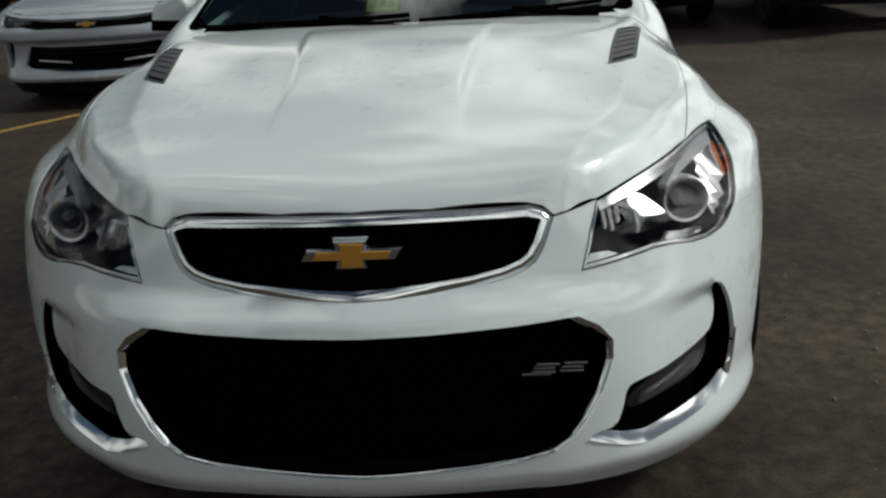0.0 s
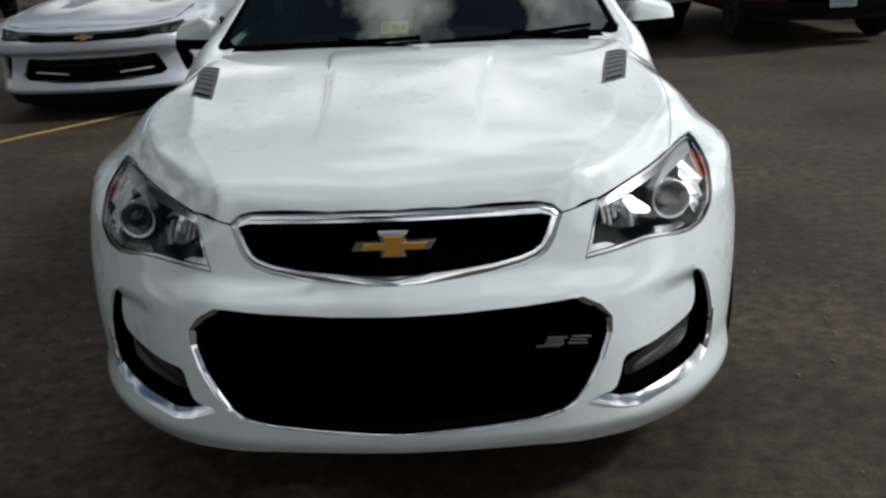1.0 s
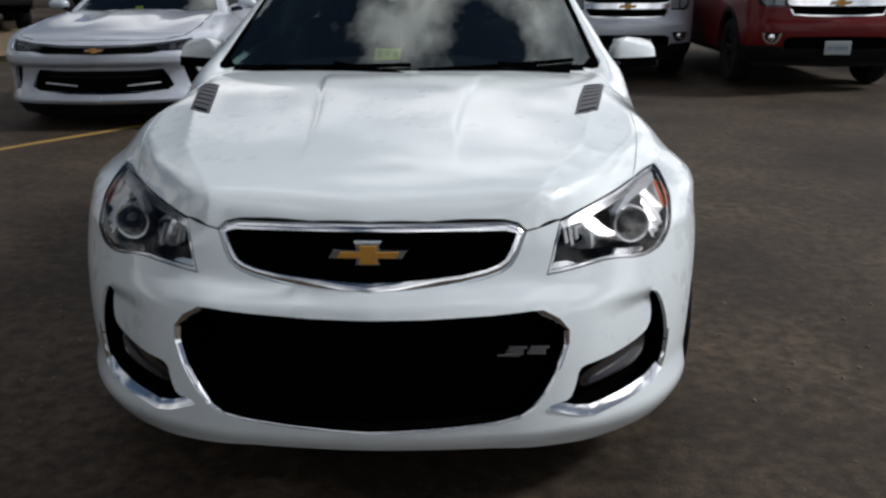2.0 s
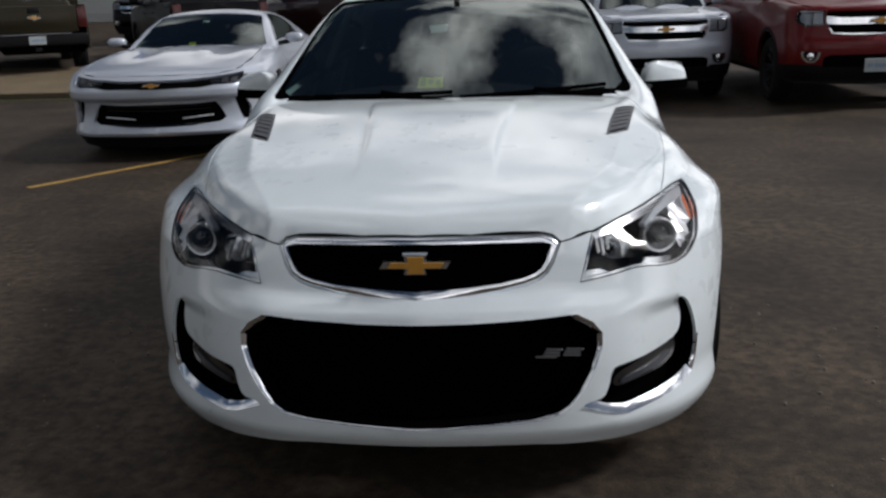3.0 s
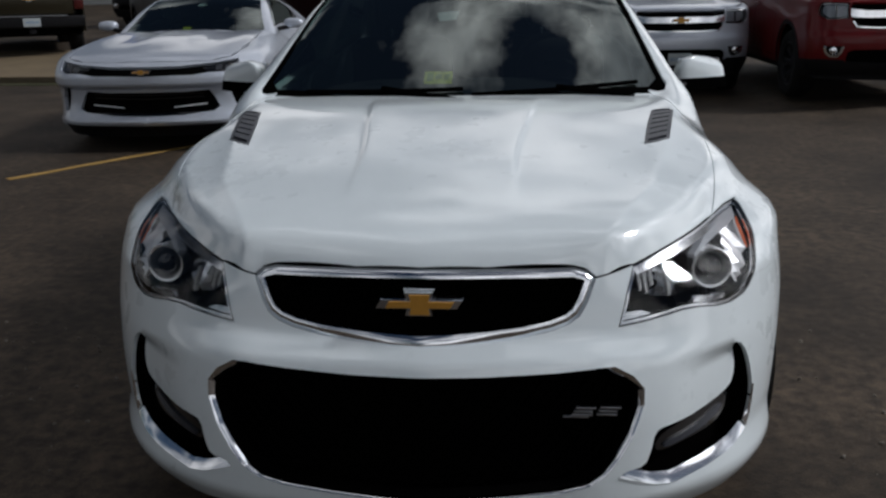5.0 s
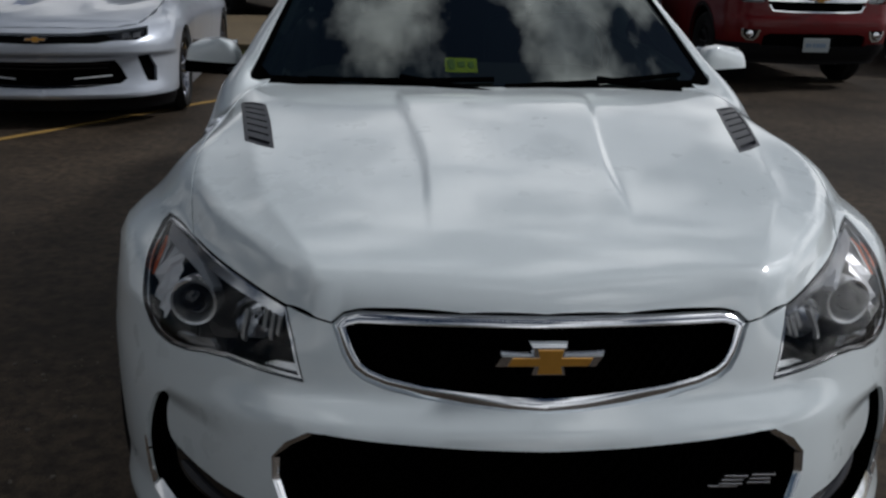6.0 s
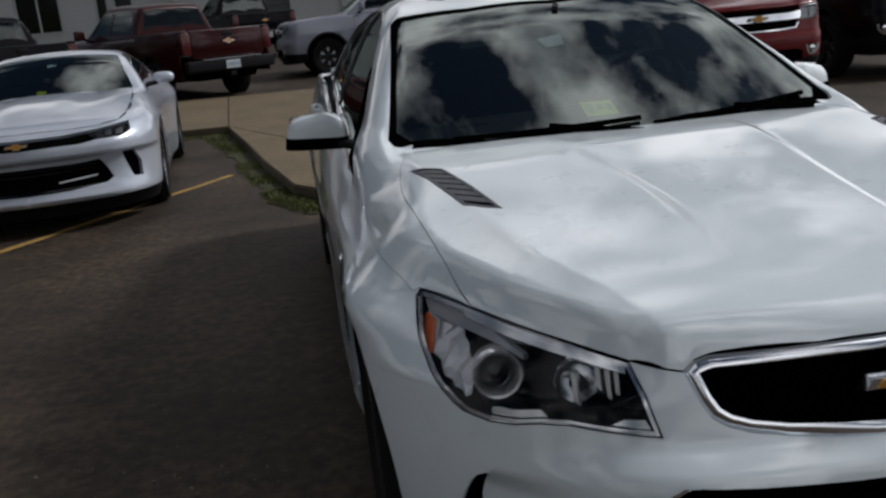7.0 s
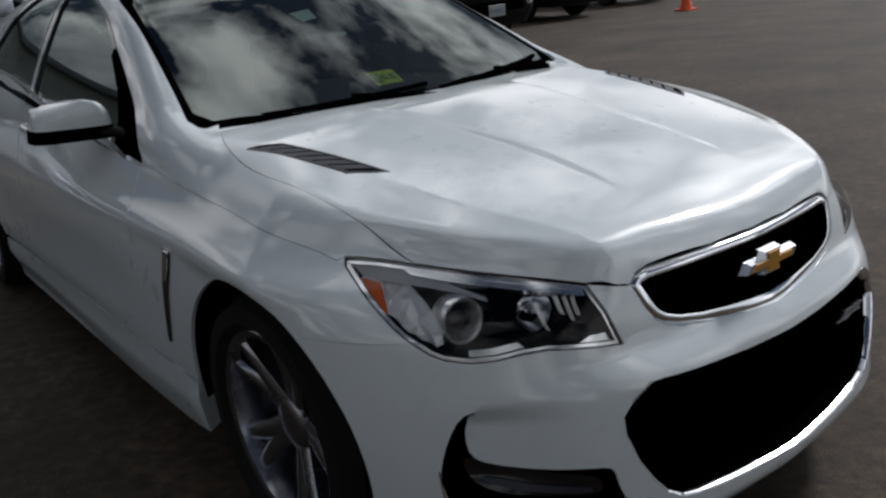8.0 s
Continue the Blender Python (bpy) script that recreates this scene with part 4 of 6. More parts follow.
def sedan():
    car = thing("sedan", pose(0, 0, 0), "glossy white four-door sedan with black grilles and chrome trim", "car")
    ring = SEDAN.ring
    plan = SEDAN.plan
    lamp = np.concatenate([fr(spline(LAMP_TOP, 3)), fr(LAMP_BACK), fr(LAMP_FOOT), fr([(0.438, 0.690)])])
    arch_at = math.degrees(math.asin((0.655 - HUB_Z) / ARCH_R))

    # bumper cover with its openings
    half = np.concatenate([fr(GRILLE[::-1]), fr([(0.40, 0.727), (0.454, 0.740), (0.438, 0.690)]), fr(LAMP_FOOT[::-1]), fr([(0.757, 0.665)]),
                           sd([(0.42, 0.658)] + arc(WHEEL_Y, 180 - arch_at, 180, 10) + [(0.352, 0.24), (0.372, 0.18)]), fr([(0.72, 0.164), (0.63, 0.166), (0.544, 0.171), (0.3, 0.197), (0, 0.203)])])
    intake, pocket = both(fr(INTAKE)), fr(resample(rounded(POCKET, 1), 0.006))
    bumper = panel("front_bumper", SEDAN, ring, both(half), WHITE, car, [intake, pocket, flip(pocket)], h=0.020, gap=0.0003, depth=0.010, edge=0.008)

    # upper grille
    grille = both(np.concatenate([fr(GRILLE_TOP), fr(GRILLE)[1:]]))
    strip("grille_frame", SEDAN, grille, inset(grille, 0.020), CHROME, car, (-0.008, 0.000), 0.004, True, "chrome grille frame")
    # plain near-black sheet behind the lattice, the hollow's shade as its colour
    panel("grille_mesh", SEDAN, ring, inset(grille, 0.004), DARK, car, h=0.05, depth=0.0, off=-0.045, label="shade-black sheet behind the grille lattice")
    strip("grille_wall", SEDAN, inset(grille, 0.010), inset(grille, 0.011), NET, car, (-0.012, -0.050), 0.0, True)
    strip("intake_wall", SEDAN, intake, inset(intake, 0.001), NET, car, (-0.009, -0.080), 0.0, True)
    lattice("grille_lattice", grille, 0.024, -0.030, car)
    badge = part("badge", bowtie(0, -0.026, 0.687, 0.196, 0.058, 0.020, 0.0, 0.0035), CHROME, car, "chrome and gold badge", smooth=False)
    part("badge_face", bowtie(0.002, -0.029, 0.6865, 0.160, 0.0535, 0.010, 0.0035, 0.0015), GOLD, badge, "gold badge face", smooth=False)

    # lower intake
    outer = np.array(INTAKE[3:])
    inner = outer + np.array([(-0.001, -0.002), (-0.008, -0.015), (-0.013, -0.012), (-0.008, -0.004), (-0.006, 0.001), (-0.006, 0.003), (-0.006, 0.003), (-0.005, 0.004), (-0.004, 0.005), (-0.002, 0.006), (0, 0.006), (0, 0.006), (0, 0.006)])
    def dense(q):
        return fr(np.concatenate([q[k] + (q[k + 1] - q[k]) * np.linspace(0, 1, 6)[:-1, None] for k in range(len(q) - 1)] + [q[-1:]]))
    for sgn in (1, -1):
        mir = (lambda q: q) if sgn > 0 else flip
        strip("intake_corner", SEDAN, mir(dense(outer[:4])), mir(dense(inner[:4])), CHROME, car, (0.002, -0.020), 0.004, False, "chrome corner of the intake")
    path = [dense(q[3:]) for q in (outer, inner)]
    path = [np.concatenate([q, flip(q)[::-1][1:]]) for q in path]
    strip("intake_lip", SEDAN, path[0], path[1], CHROME, car, (0.001, -0.012), 0.002, False, "thin chrome lip of the intake")
    # this sheet too carries the opening's shade in its colour
    panel("intake_mesh", SEDAN, ring, inset(intake, 0.003), DARK, car, h=0.05, depth=0.0, off=-0.075, label="shade-black sheet behind the lower grille")
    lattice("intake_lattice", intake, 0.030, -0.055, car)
    # slanted model badge, kept as plain strokes
    for x0 in (0.325, 0.378):
        for dz, w0 in ((0.013, 0.044), (0.005, 0.040), (-0.003, 0.044)):
            part("badge_stroke", slab(x0 + dz * 0.5, x0 + w0 + dz * 0.5, -0.050 + x0 * 0.08, -0.040 + x0 * 0.08, 0.440 + dz, 0.4445 + dz, 0.001, 1), SATIN, car)
    part("badge_underline", slab(0.305, 0.36, -0.022, -0.014, 0.4315, 0.4355, 0.001, 1), SATIN, car)

    for sgn in (1, -1):
        mir = (lambda q: q) if sgn > 0 else flip
        # fog lamp pocket, its depth shaded by the near-black colour of liner and walls
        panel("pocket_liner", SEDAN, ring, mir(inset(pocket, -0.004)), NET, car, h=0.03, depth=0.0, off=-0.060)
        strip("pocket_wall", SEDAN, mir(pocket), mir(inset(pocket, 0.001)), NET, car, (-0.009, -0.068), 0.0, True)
        fog = fr([(0.522, 0.372), (0.600, 0.388), (0.660, 0.402), (0.715, 0.425), (0.722, 0.395), (0.700, 0.362), (0.610, 0.340), (0.520, 0.328)])
        lampf = panel("fog_lamp", SEDAN, ring, mir(rounded(fog)), GLOSS_BLACK, car, h=0.015, depth=0.03, off=-0.022, edge=0.008, label="smoked fog lamp")
        panel("fog_strip", SEDAN, ring, mir(rounded(fr([(0.540, 0.352), (0.620, 0.367), (0.690, 0.387), (0.700, 0.377), (0.620, 0.352), (0.540, 0.338)]))), VENT_GREY, lampf, h=0.015, depth=0.006, off=-0.016, edge=0.008)
        def on_front(q):
            q = np.array(q)
            q = np.concatenate([q[k] + (q[k + 1] - q[k]) * np.linspace(0, 1, 6)[:-1, None] for k in range(len(q) - 1)] + [q[-1:]])
            return mir(SMOOTH.ring_of(SMOOTH.front(q)))
        strip("pocket_trim", SMOOTH, on_front(TRIM_LOW), on_front(TRIM_TOP), CHROME, car, (0.003, -0.009), 0.001, False, "chrome fog lamp trim")
        strip("pocket_edge", SMOOTH, on_front(TRIM_OUT), on_front(TRIM_IN), CHROME, car, (0.003, -0.004), 0.001, False, "thin chrome edge", 14)

        # fenders
        crease_r = BLEND.ring_of(CREASE_AT)
        low = np.concatenate([fr(LAMP_BACK[::-1]), fr([(0.752, 0.796)]), crease_r, sd([(1.47, 0.875), (1.455, 0.7), (1.435, 0.5), (1.425, 0.342)] + [(1.118, 0.342)] + arc(WHEEL_Y, 2, 180 - arch_at, 26) + [(0.42, 0.658)])])
        fender = panel("fender", BLEND, BLEND.ring, mir(low), WHITE, car, h=0.022, gap=0.0004, depth=0.010, edge=0.012)
        lt = SEDAN.front(spline(LAMP_TOP, 3))[:, :2]
        top = np.concatenate([lt[12:][::-1], SHUT, [(0.692, 1.279), (0.704, 1.325), (0.690, 1.400), (0.656, 1.572), (0.684, 1.640), (0.721, 1.695), (0.768, 1.545), (0.802, 1.464)], CREASE[::-1]])
        panel("fender_top", BLEND, BLEND.plan, mir(top), WHITE, car, h=0.014, gap=0.0004, depth=0.012, off=0.0008, edge=0.012)
        slot = [(1.150, 0.705), (1.196, 0.705), (1.222, 0.61), (1.250, 0.50), (1.268, 0.43), (1.262, 0.415), (1.247, 0.42), (1.20, 0.56), (1.168, 0.64)]
        vent = panel("side_vent", SEDAN, ring, mir(sd(slot)), GLOSS_BLACK, fender, h=0.02, depth=0.008, off=0.004, edge=0.01, label="black fender vent")
        panel("vent_badge", SEDAN, ring, mir(sd([(1.157, 0.699), (1.191, 0.699), (1.212, 0.615), (1.186, 0.615), (1.170, 0.65)])), CHROME, vent, h=0.02, depth=0.004, off=0.008, edge=0.01, label="chrome vent insert")
        # wheel well in near-black: its shade is in the colour of wall and liner
        well = resample(sd(arc(WHEEL_Y, -8, 188, 30, ARCH_R + 0.006)), 0.03, False)
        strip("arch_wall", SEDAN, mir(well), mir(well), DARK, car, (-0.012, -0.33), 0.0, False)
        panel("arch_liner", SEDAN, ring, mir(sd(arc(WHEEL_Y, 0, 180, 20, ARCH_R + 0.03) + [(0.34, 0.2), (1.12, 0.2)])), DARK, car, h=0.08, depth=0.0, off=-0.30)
        # sill
        panel("side_skirt", SEDAN, ring, mir(sd([(1.125, 0.330), (1.6, 0.334), (2.6, 0.334), (3.25, 0.330), (3.25, 0.150), (2.2, 0.135), (1.30, 0.135), (1.17, 0.150)])), WHITE, car, h=0.04, gap=0.002, depth=0.05, edge=0.02)
        # doors
        d1 = sd([(1.475, 0.875), (1.58, 0.885), (2.0, 0.925), (2.62, 0.980), (2.62, 0.7), (2.60, 0.342), (1.425, 0.342), (1.435, 0.5), (1.455, 0.7)])
        door = panel("front_door", SEDAN, ring, mir(d1), WHITE, car, h=0.045, gap=0.0025, depth=0.02, edge=0.02)
        d2 = sd([(2.62, 0.980), (3.0, 1.015), (3.40, 1.05), (3.43, 0.92), (3.40, 0.72)] + arc(REAR_Y, 125, 178, 8, ARCH_R + 0.02) + [(2.60, 0.342), (2.62, 0.7)])
        door2 = panel("rear_door", SEDAN, ring, mir(d2), WHITE, car, h=0.045, gap=0.0025, depth=0.02, edge=0.02)
        for d, y0 in ((door, 2.42), (door2, 3.25)):
            zz = 0.86 + 0.09 * (y0 - 1.58) / 2
            hx = float(SEDAN.flank(np.array([(y0, zz)]), 1)[0, 0]) + 0.012
            part("door_handle", tube(spline([(sgn * (hx - 0.02), y0 - 0.10, zz - 0.004), (sgn * (hx + 0.012), y0 - 0.075, zz), (sgn * (hx + 0.018), y0, zz + 0.004), (sgn * (hx + 0.012), y0 + 0.075, zz + 0.006), (sgn * (hx - 0.02), y0 + 0.10, zz + 0.006)], 4), 0.011, 8), WHITE, d)
        q = 0.95 * math.pi / 2
        smx = q * 2 + 3.05
        tail = np.concatenate([sd([(3.40, 1.05), (3.7, 1.055), (4.0, 1.055)]), [(smx - 0.7, 1.03), (smx - 0.01, 1.02), (smx - 0.01, 0.28), (smx - 0.9, 0.25)], sd([(4.02, 0.25)] + arc(REAR_Y, -10, 125, 20, ARCH_R) + [(3.40, 0.72), (3.43, 0.92)])])
        panel("quarter_panel", SEDAN, ring, mir(tail), WHITE, car, h=0.06, gap=0.002, depth=0.03, edge=0.025)
        # rear well shaded by its liner's colour too
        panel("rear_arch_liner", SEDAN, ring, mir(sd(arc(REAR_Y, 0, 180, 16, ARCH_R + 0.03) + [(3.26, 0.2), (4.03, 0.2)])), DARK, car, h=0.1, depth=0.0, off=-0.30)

        # headlamp
        lens = panel("headlamp", SEDAN, ring, mir(lamp), LENS, car, h=0.03, gap=0.004, depth=0.0, edge=0.010, label="clear headlamp with projector and amber marker")
        lens.visible_shadow = False
        panel("lamp_seal", SEDAN, ring, mir(lamp), GLOSS_BLACK, lens, [mir(inset(lamp, 0.0035))], h=0.02, gap=0.001, depth=0.02, off=-0.001, edge=0.008)
        panel("lamp_rim", SEDAN, ring, mir(inset(lamp, 0.0025)), REFLECTOR, lens, [mir(inset(lamp, 0.0085))], h=0.02, depth=0.003, off=-0.006, edge=0.008, label="bright lamp surround")
        panel("lamp_bowl", LAMP, ring, mir(inset(lamp, 0.004)), NET, lens, h=0.03, depth=0.0, off=-0.115, edge=0.015)
        chin = fr([(0.462, 0.733), (0.528, 0.750), (0.604, 0.766), (0.672, 0.780), (0.690, 0.783), (0.688, 0.774), (0.660, 0.766), (0.604, 0.754), (0.528, 0.738), (0.464, 0.722)])
        panel("lamp_brow", SEDAN, ring, mir(chin), REFLECTOR, lens, h=0.015, depth=0.02, off=-0.008, edge=0.008)
        for low_piece in ([(0.600, 0.646), (0.660, 0.637), (0.690, 0.638), (0.688, 0.650), (0.655, 0.652), (0.612, 0.660)], [(0.436, 0.629), (0.478, 0.635), (0.502, 0.641), (0.478, 0.650), (0.444, 0.648)]):
            panel("lamp_foot", SEDAN, ring, mir(fr(low_piece)), REFLECTOR, lens, h=0.012, depth=0.012, off=-0.018, edge=0.008)
        lid = fr([(0.757, 0.785), (0.725, 0.783), (0.690, 0.774), (0.655, 0.757), (0.618, 0.733), (0.620, 0.726), (0.651, 0.741), (0.690, 0.752), (0.725, 0.760), (0.756, 0.768)])
        panel("lamp_lid", LAMP, ring, mir(lid), LID_GREY, lens, h=0.012, depth=0.02, off=-0.018, edge=0.008)
        corner = fr([(0.706, 0.762), (0.735, 0.772), (0.757, 0.772), (0.766, 0.752), (0.769, 0.722), (0.763, 0.690), (0.748, 0.666), (0.731, 0.653), (0.720, 0.660), (0.712, 0.690), (0.706, 0.725)])
        facets("lamp_corner", mir(corner), 0.016, -0.026, 0.007, CORNER, lens, 3)
        # bright upright slats shaped as the streaks reflected in the high beam's mirror
        for x0, z0, z1 in ((0.478, 0.682, 0.722), (0.492, 0.676, 0.728), (0.507, 0.690, 0.726), (0.546, 0.664, 0.712)):
            panel("reflector_fin", LAMP, ring, mir(fr([(x0, z1), (x0 + 0.008, z1 + 0.003), (x0 + 0.010, z0 + 0.004), (x0 + 0.003, z0)])), BRIGHT, lens, h=0.01, depth=0.01, off=-0.030, edge=0.008)
        # the amber marker looks sideways
        am = np.array([(0.740, 0.388, 0.757), (0.749, 0.438, 0.760), (0.768, 0.390, 0.712), (0.758, 0.344, 0.708)])
        for nm, dx, grow, mt, lb in (("turn_signal", 0.0, 0.0, AMBER, "amber side marker"), ("marker_back", -0.006, 0.005, CORNER, "")):
            bm = bmesh.new()
            mid = am.mean(0)
            q = [mid + (v - mid) * (1 + grow * 12) for v in am]
            va, vb = [bm.verts.new((sgn * (v[0] + dx), v[1], v[2])) for v in q], [bm.verts.new((sgn * (v[0] + dx - 0.004), v[1], v[2])) for v in q]
            bm.faces.new(va), bm.faces.new(vb)
            for i in range(4):
                bm.faces.new((va[i], va[(i + 1) % 4], vb[(i + 1) % 4], vb[i]))
            part(nm, bm, mt, lens, lb, smooth=False)
        for (at, pr, nm) in (((0.652, 0.243, 0.688), 0.038, "projector"), ((0.522, 0.175, 0.684), 0.042, "high_beam")):
            aim = Vector((sgn * 0.10, -1, 0.08)).normalized()
            mm = Matrix.Translation((sgn * at[0], at[1], at[2])) @ aim.to_track_quat("X", "Z").to_matrix().to_4x4()
            if nm == "projector":
                bm = lathe([(-0.04, pr * 1.25), (-0.005, pr * 1.30), (0.006, pr * 1.22), (0.005, pr * 1.08), (-0.006, pr * 0.92), (-0.018, pr * 0.82), (-0.03, pr * 0.78)], 32)
                ob = part("projector_ring", bm, BRIGHT, lens)
                ob.matrix_local = mm
                bm = lathe([(-0.025, pr * 0.80), (-0.012, pr * 0.78), (0.0, pr * 0.64), (0.007, pr * 0.38), (0.0095, 0.001)], 32)
                ob = part("projector_lens", bm, GLOSS_BLACK, lens)
                ob.matrix_local = mm
            else:
                bm = lathe([(-0.05, 0.004), (-0.045, pr * 0.45), (-0.025, pr * 0.85), (0.0, pr * 1.05), (0.004, pr * 1.0)], 10)
                ob = part("high_beam", bm, REFLECTOR, lens)
                ob.matrix_local = mm
                ob = part("bulb", egg(-0.015, 0, 0, 0.02, 0.008, 0.008, 1.0, 10, 8), CHROME, lens)
                ob.matrix_local = mm
        # mirror
        mirror_unit(car, sgn)
        # wheels
        wheel(car, sgn * 0.760, WHEEL_Y, HUB_Z, 0.335, 0.235, sgn, 0.245)
        wheel(car, sgn * 0.775, REAR_Y, HUB_Z, 0.335, 0.255, sgn, 0.245)

    # bonnet
    lt = SEDAN.front(spline(LAMP_TOP, 3))[:, :2]
    lip = SEDAN.front(np.array(GRILLE_TOP + [(0.40, 0.727)]))[:, :2]
    half = np.concatenate([lip, lt[:11], SHUT, [(0.5, 1.225), (0.25, 1.165), (0, 1.145)]])
    ys = np.linspace(0.14, 1.13, 32)
    mid = 0.19 + 0.06 * step(ys, 0.4, 1.1)
    lines = [np.stack([k * (mid + o), ys], 1) for k in (1, -1) for o in (-0.004, 0.009, 0.022)]
    lines += [np.stack([k * (lt[1:11, 0] - 0.6 * o), lt[1:11, 1] + o], 1) for k in (1, -1) for o in (0.010, 0.020, 0.032, 0.046)]
    vent = resample(VENT, 0.02)
    bonnet = panel("bonnet", SEDAN, plan, both(half), WHITE, car, [vent, flip(vent)], h=0.016, gap=0.0012, depth=0.018, edge=0.010, lines=lines)
    for mirv in (lambda q: np.array(q), flip):
        tray = panel("bonnet_vent", SEDAN, plan, mirv(inset(vent, -0.001)), VENT_GREY, bonnet, h=0.03, depth=0.0, off=-0.006, label="grey slatted bonnet vent")
        panel("vent_rim", SEDAN, plan, mirv(vent), VENT_GREY, tray, [mirv(inset(vent, 0.008))], h=0.02, depth=0.012, off=0.001, edge=0.008)
        for k in range(6):
            t0 = 0.10 + 0.145 * k
            pin, pout = Vector((0.538, 0.605)).lerp(Vector((0.607, 0.97)), t0), Vector((0.612, 0.67)).lerp(Vector((0.680, 1.03)), t0)
            w = Vector((0.0075, 0.041))
            panel("vent_slat", SEDAN, plan, mirv([tuple(pin), tuple(pout), tuple(pout + w), tuple(pin + w)]), VENT_GREY, tray, h=0.03, depth=0.006, off=0.0, edge=0.015)
    panel("boot_lid", SEDAN, plan, both([(0, 3.95), (0.60, 3.95), (0.72, 4.1), (0.70, 4.70), (0, 4.80)]), WHITE, car, h=0.08, depth=0.02, edge=0.03)

    # dark structure under the skin, near-black in place of the shade there
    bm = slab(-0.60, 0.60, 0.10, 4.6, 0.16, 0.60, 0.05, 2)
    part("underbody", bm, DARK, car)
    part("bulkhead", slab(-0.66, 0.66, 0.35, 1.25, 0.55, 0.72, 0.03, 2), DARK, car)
    cabin_top(car)
    return car


def facets(name, outline, h, off, rough, mat, parent, seed):
    """A cut bright plate: flat facets that lie at uneven depths."""
    rnd = np.random.default_rng(seed)
    rim = resample(outline, h)
    lo, hi = rim.min(0), rim.max(0)
    g = np.stack([v.ravel() for v in np.meshgrid(np.arange(lo[0], hi[0], h), np.arange(lo[1], hi[1], h * 1.3))], 1)
    g = g + rnd.uniform(-0.3, 0.3, g.shape) * h
    g = g[inside(g, rim)]
    g = g[~near_line(g, rim, h * 0.6)] if len(g) else g
    flat = np.concatenate([rim, g])
    n = len(rim)
    v2, _, f2, _, _, _ = geometry.delaunay_2d_cdt([Vector(p) for p in flat], [(i, (i + 1) % n) for i in range(n)], [], 1, 1e-7)
    v2 = np.array([tuple(v) for v in v2])
    p = SEDAN.ring(v2)
    p = p + LAMP.normal(p) * (off + rnd.uniform(-rough, rough, len(v2)))[:, None]
    me = bpy.data.meshes.new(name)
    me.from_pydata([tuple(v) for v in p], [], [tuple(f) for f in f2])
    return link_mesh(name, me, mat, parent)


def strip(name, shell, outer, inner, mat, parent, offs, bulge, closed, label="", thin=0):
    """A moulded trim between two lines on the skin: its edges lie at two depths and its face bulges."""
    if closed:
        outer, inner = resample(outer, 0.008), None or inner
        d = np.array([np.argmin(np.sum((inner_dense - p) ** 2, 1)) for inner_dense in [resample(inner, 0.002)] for p in outer])
        inner = resample(inner, 0.002)[d]
    bm = bmesh.new()
    rows = []
    for k in range(6):
        t = k / 5
        q = np.array(outer) * (1 - t) + np.array(inner) * t
        p = shell.ring(q)
        n = shell.normal(p)
        # an open trim may thin out over its last stations
        k_end = np.ones(len(p))
        if thin:
            k_end[-thin:] = np.linspace(1.0, 0.1, thin)
        p = p + n * (offs[0] * (1 - t) + offs[1] * t * k_end + bulge * math.sin(math.pi * t))[:, None]
        if k == 0:
            rows.append([bm.verts.new(tuple(v)) for v in p - n * 0.02])
        rows.append([bm.verts.new(tuple(v)) for v in p])
    N = len(outer)
    for a, b in zip(rows, rows[1:]):
        for i in range(N if closed else N - 1):
            try:
                bm.faces.new((a[i], a[(i + 1) % N], b[(i + 1) % N], b[i]))
            except ValueError:
                pass
    return part(name, bm, mat, parent, label)


def lattice(name, outline, pitch, off, parent):
    """A net of slanted bars behind a grille opening."""
    lo, hi = outline.min(0), outline.max(0)
    verts, faces = [], []
    segs = []
    k = int((hi[0] - lo[0] + hi[1] - lo[1]) / pitch) + 2
    for sgn in (1, -1):
        for i in range(-k, k):
            x0 = (lo[0] if sgn > 0 else hi[0]) + sgn * i * pitch
            t = np.linspace(0, hi[1] - lo[1], 24)
            pts = np.stack([x0 + sgn * t * 0.8, lo[1] + t], 1)
            ok = inside(pts, outline)
            run = []
            for p, o in zip(pts, ok):
                if o:
                    run.append(p)
                if (not o or p is pts[-1]) and run:
                    if len(run) > 1:
                        segs.append(np.array(run))
                    run = []
    for q in segs:
        p3 = SEDAN.ring(q)
        n3 = SEDAN.normal(p3)
        c = p3 + n3 * off
        for i in range(len(c)):
            for dx, dd in ((-0.0022, 0), (0.0022, 0), (0.0022, -0.012), (-0.0022, -0.012)):
                verts.append(tuple(c[i] + n3[i] * dd + np.array((dx, 0, 0))))
        b = len(verts) - 4 * len(c)
        for i in range(len(c) - 1):
            for j in range(4):
                faces.append((b + 4 * i + j, b + 4 * i + (j + 1) % 4, b + 4 * i + 4 + (j + 1) % 4, b + 4 * i + 4 + j))
    me = bpy.data.meshes.new(name)
    me.from_pydata(verts, [], faces)
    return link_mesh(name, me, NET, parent)


